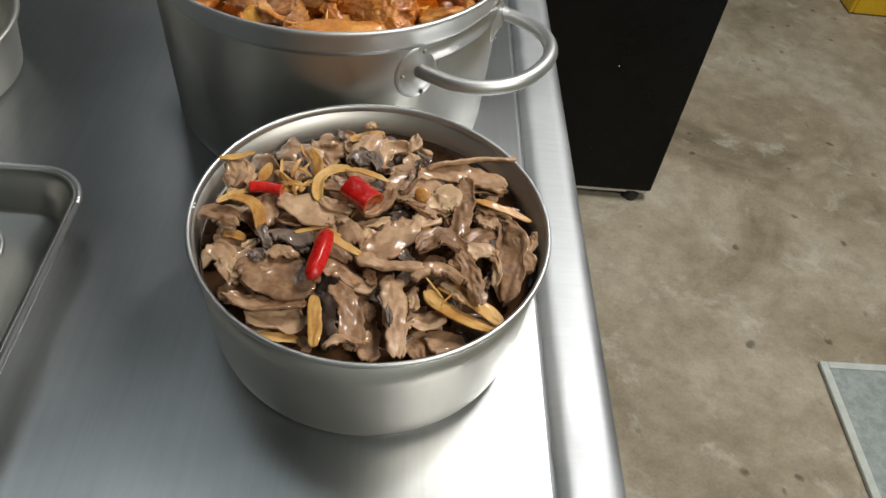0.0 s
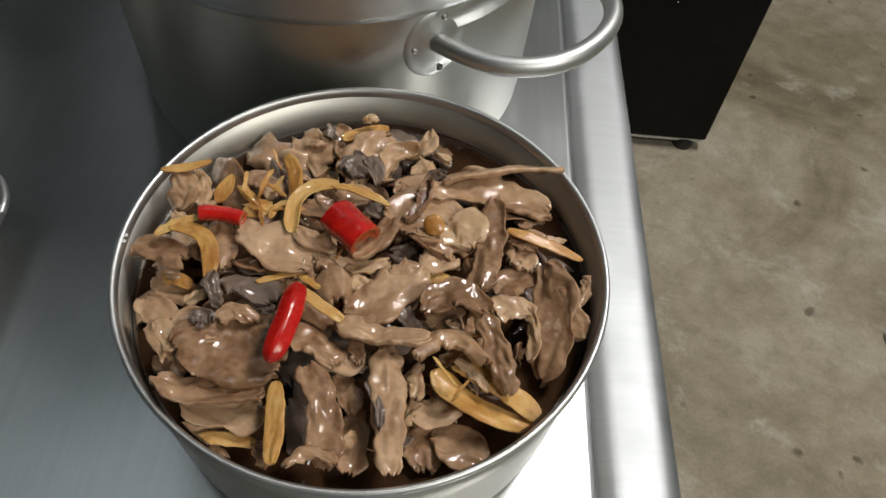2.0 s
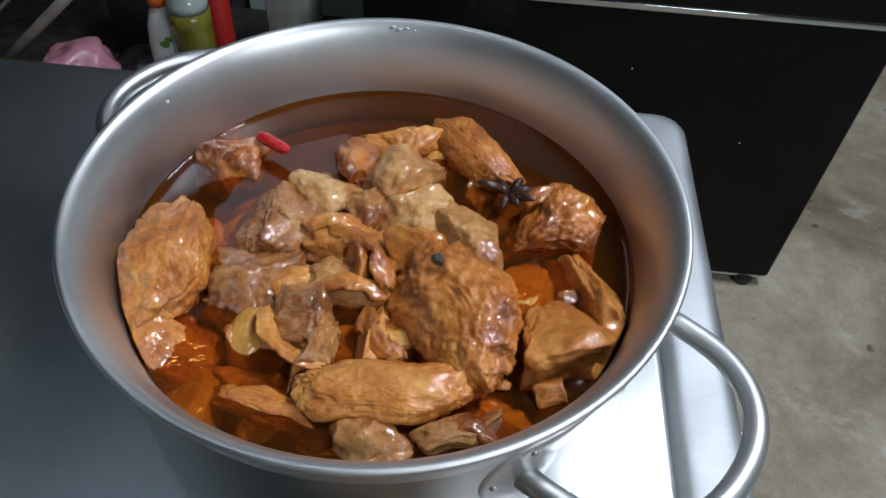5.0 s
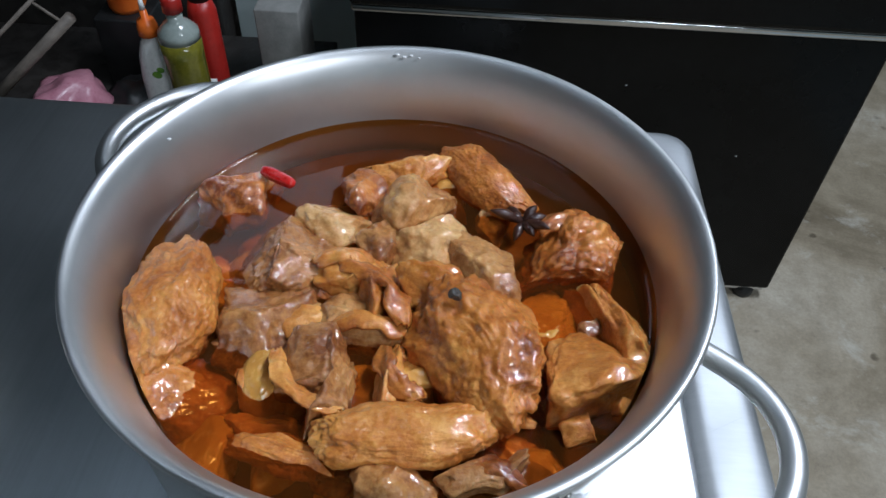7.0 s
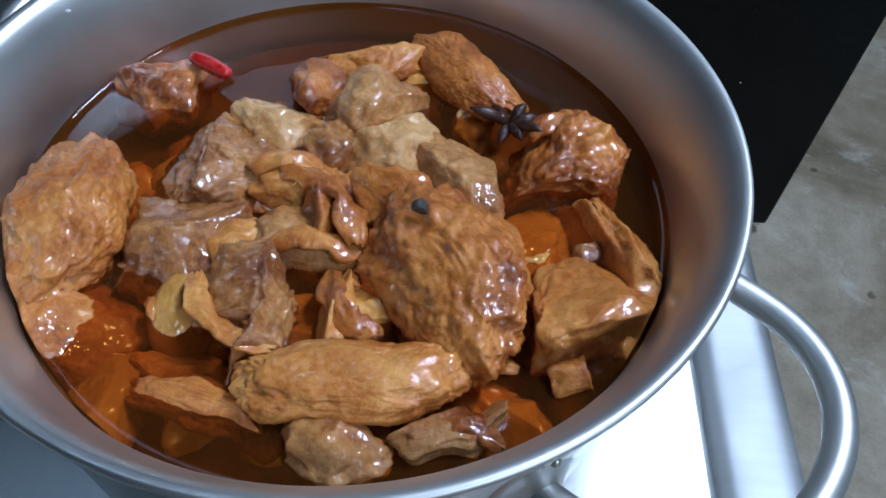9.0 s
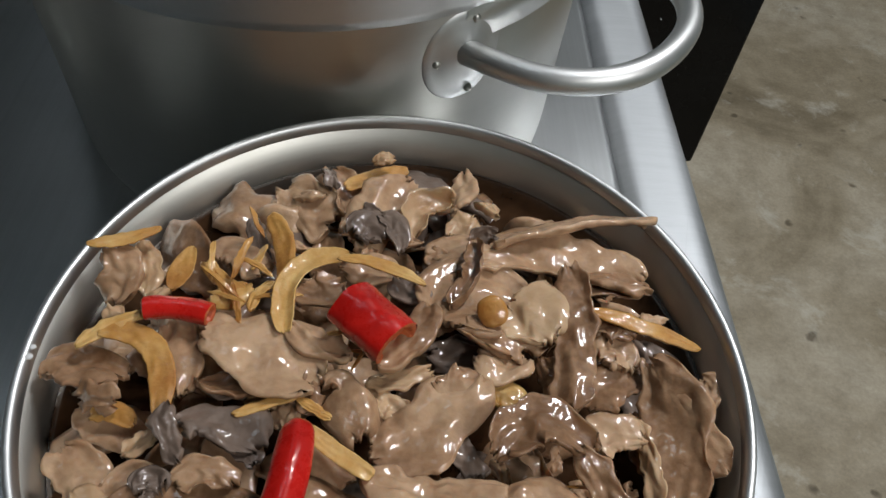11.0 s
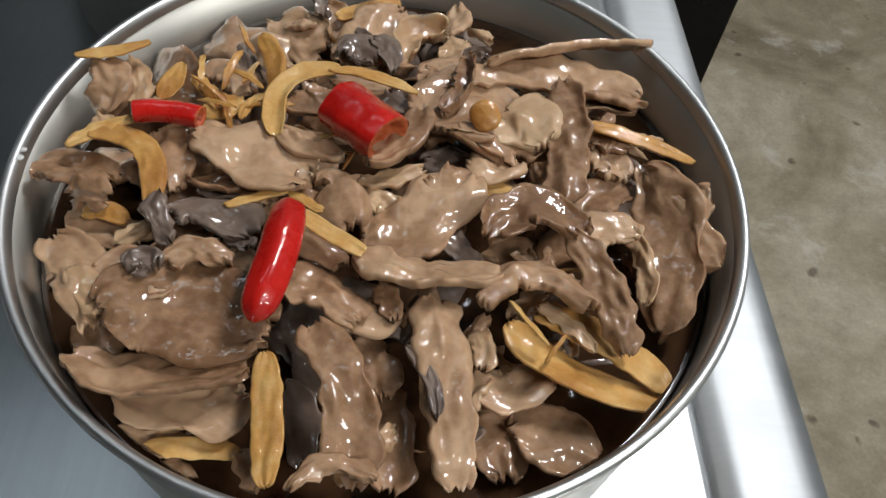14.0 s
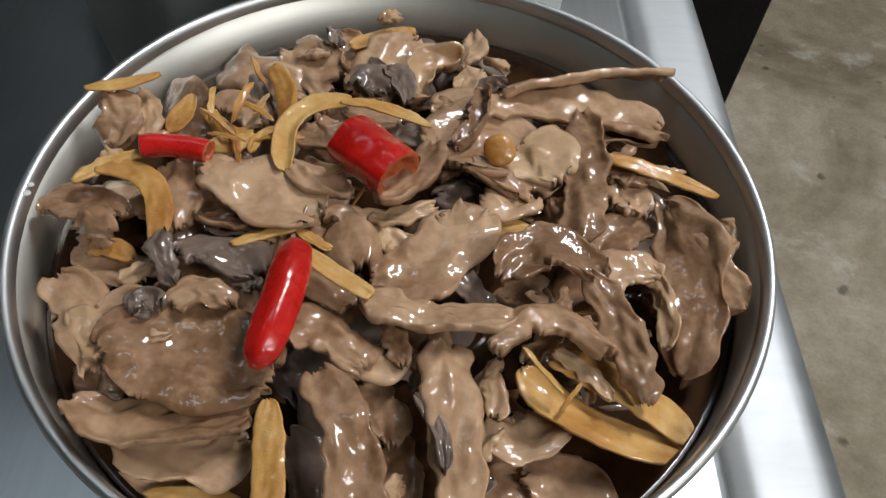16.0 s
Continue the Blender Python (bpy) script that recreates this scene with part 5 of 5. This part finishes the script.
chunk("SKIN", (-0.0767, 0.1363, 1.0062), (0.0506, 0.0140, 0.0120), yaw=-22)
chunk("FLESH", (-0.0364, 0.1232, 1.0089), (0.0293, 0.0209, 0.0167), yaw=4)
chunk("FLESH", (-0.0024, 0.1316, 1.0110), (0.0329, 0.0156, 0.0124), yaw=19, lump=1.2)
chunk("POTATO", (0.0170, 0.1378, 1.0003), (0.0260, 0.0223, 0.0178), yaw=5, lump=0.4)
chunk("SKIN", (0.0311, 0.1509, 1.0102), (0.0156, 0.0140, 0.0120), yaw=-7, lump=0.7)
chunk("SKIN", (-0.0900, 0.1479, 0.9999), (0.0301, 0.0208, 0.0166), yaw=-6)
chunk("SKIN", (0.0006, 0.1482, 1.0008), (0.0313, 0.0185, 0.0148), yaw=-7)
chunk("SKIN", (-0.0748, 0.1941, 1.0037), (0.0322, 0.0264, 0.0212), yaw=5)
chunk("FLESH", (-0.0040, 0.2663, 1.0025), (0.0188, 0.0218, 0.0174), yaw=5)

# folds of skin on the chunks
skin_fold((-0.0684, 0.2183, 1.0242), (-0.0480, 0.2079, 1.0272), (-0.0379, 0.1884, 1.0232), 0.0085, -20, 0.2)
skin_fold((-0.0448, 0.1797, 1.0192), (-0.0413, 0.1647, 1.0222), (-0.0286, 0.1584, 1.0182), 0.0074, 30, 0.2)
skin_fold((-0.0858, 0.1741, 1.0202), (-0.0762, 0.1561, 1.0232), (-0.0577, 0.1493, 1.0192), 0.0066, -25, 0.2)
skin_fold((-0.0096, 0.1323, 1.0162), (0.0001, 0.1321, 1.0192), (0.0098, 0.1269, 1.0152), 0.0069, -10, 0.2)
skin_fold((-0.0796, 0.2192, 1.0222), (-0.0669, 0.2241, 1.0252), (-0.0557, 0.2206, 1.0212), 0.0108, -20, 0.2)
skin_fold((0.0171, 0.2480, 1.0212), (0.0335, 0.2549, 1.0242), (0.0499, 0.2449, 1.0202), 0.0114, -15, -0.2)
skin_fold((-0.0662, 0.1883, 1.0202), (-0.0529, 0.1914, 1.0232), (-0.0379, 0.1873, 1.0192), 0.0090, -10, 0.2)

# spices in the broth
chilli((-0.1159, 0.2767, 1.0172), (-0.1069, 0.2722, 1.0172), (-0.0982, 0.2669, 1.0172), 0.0065, label="red chilli half sunk in the broth")
ANISE_AT = (0.0103, 0.2545, 1.0142)
PEPPER_AT = (-0.0182, 0.1924, 1.0337)


def star_anise(at):
    s = base("star_anise", at, "dark brown star anise floating in the broth", "spice")
    for i in range(8):
        a = i * math.pi / 4 + 0.3 + 0.25 * math.sin(i * 4.3)
        d = Vector((math.cos(a), math.sin(a), 0.15 + 0.40 * math.sin(i * 2.1)))
        tip = Vector(at) + d * (0.0120 + 0.0045 * math.sin(i * 3.7))
        pts = [Vector(at) + (tip - Vector(at)) * (k / 6) + Vector((0, 0, 0.0012 * math.sin(k * math.pi / 6))) for k in range(7)]
        part("pod", pipe(pts, 0.002, 10, [0.0010, 0.0015, 0.0021, 0.0024, 0.0021, 0.0013, 0.0003]), ANISE, s)
    return s


star_anise(ANISE_AT)
thing("peppercorn", chunk_mesh(PEPPER_AT, (0.0058, 0.0056, 0.0054), 0, 0, 0, 2.2, 1.0, 0.4), mottled("pepper", [(0.3, (0.012, 0.011, 0.010)), (0.7, (0.10, 0.09, 0.08))], 300.0, 0.4, 0.5), "dark wrinkled peppercorn stuck on a chicken chunk", "spice")


# scraps of chicken at the broth's surface
scraps = random.Random(31)
for i in range(26):
    r, th = 0.088 * math.sqrt(scraps.random()), scraps.uniform(3.1, 6.1)
    size = scraps.uniform(0.006, 0.013)
    chunk(("FLESH", "SKIN")[i % 2], (POT.x + r * math.cos(th), POT.y + r * math.sin(th), BROTH + 0.0015 + scraps.uniform(-0.001, 0.002)), (size, size * 0.6, size * 0.4), scraps.uniform(0, 180), 0, 0, 1.0, 1.4)


# drops and bright nicks on the rims: pale beads, brightness put into their colour
RIM_BEAD = mottled("rim_bead", [(0.3, (0.55, 0.57, 0.58)), (0.7, (0.8, 0.8, 0.8))], 200.0, 0.08, 0.0, coat=0.5)


def drop(at, size, squash=0.45):
    bm = bmesh.new()
    bmesh.ops.create_uvsphere(bm, u_segments=12, v_segments=8, radius=size)
    for v in bm.verts:
        v.co = Vector(at) + Vector((v.co.x, v.co.y * 0.8, v.co.z * squash))
    thing("rim_bead", bm, RIM_BEAD, "tiny pale bead on the steel rim", "drop", "drops on the rims")


drop((0.0557, 0.1435, 1.0445), 0.0012)
drop((0.0825, 0.2186, 1.0445), 0.0010)
drop((-0.0565, 0.3407, 1.0445), 0.0014)
drop((-0.0526, 0.3390, 1.0445), 0.0012)
drop((-0.0492, 0.3405, 1.0445), 0.0010)
drop((-0.0450, 0.3388, 1.0445), 0.0008)
drop((-0.1498, 0.2622, 1.0445), 0.0011)
drop((-0.1691, 0.2359, 1.0445), 0.0009)
drop((0.0656, 0.1606, 1.0445), 0.0008)
drop((-0.0944, -0.0042, 0.9958), 0.0012)
drop((-0.0943, -0.0013, 0.9958), 0.0010)
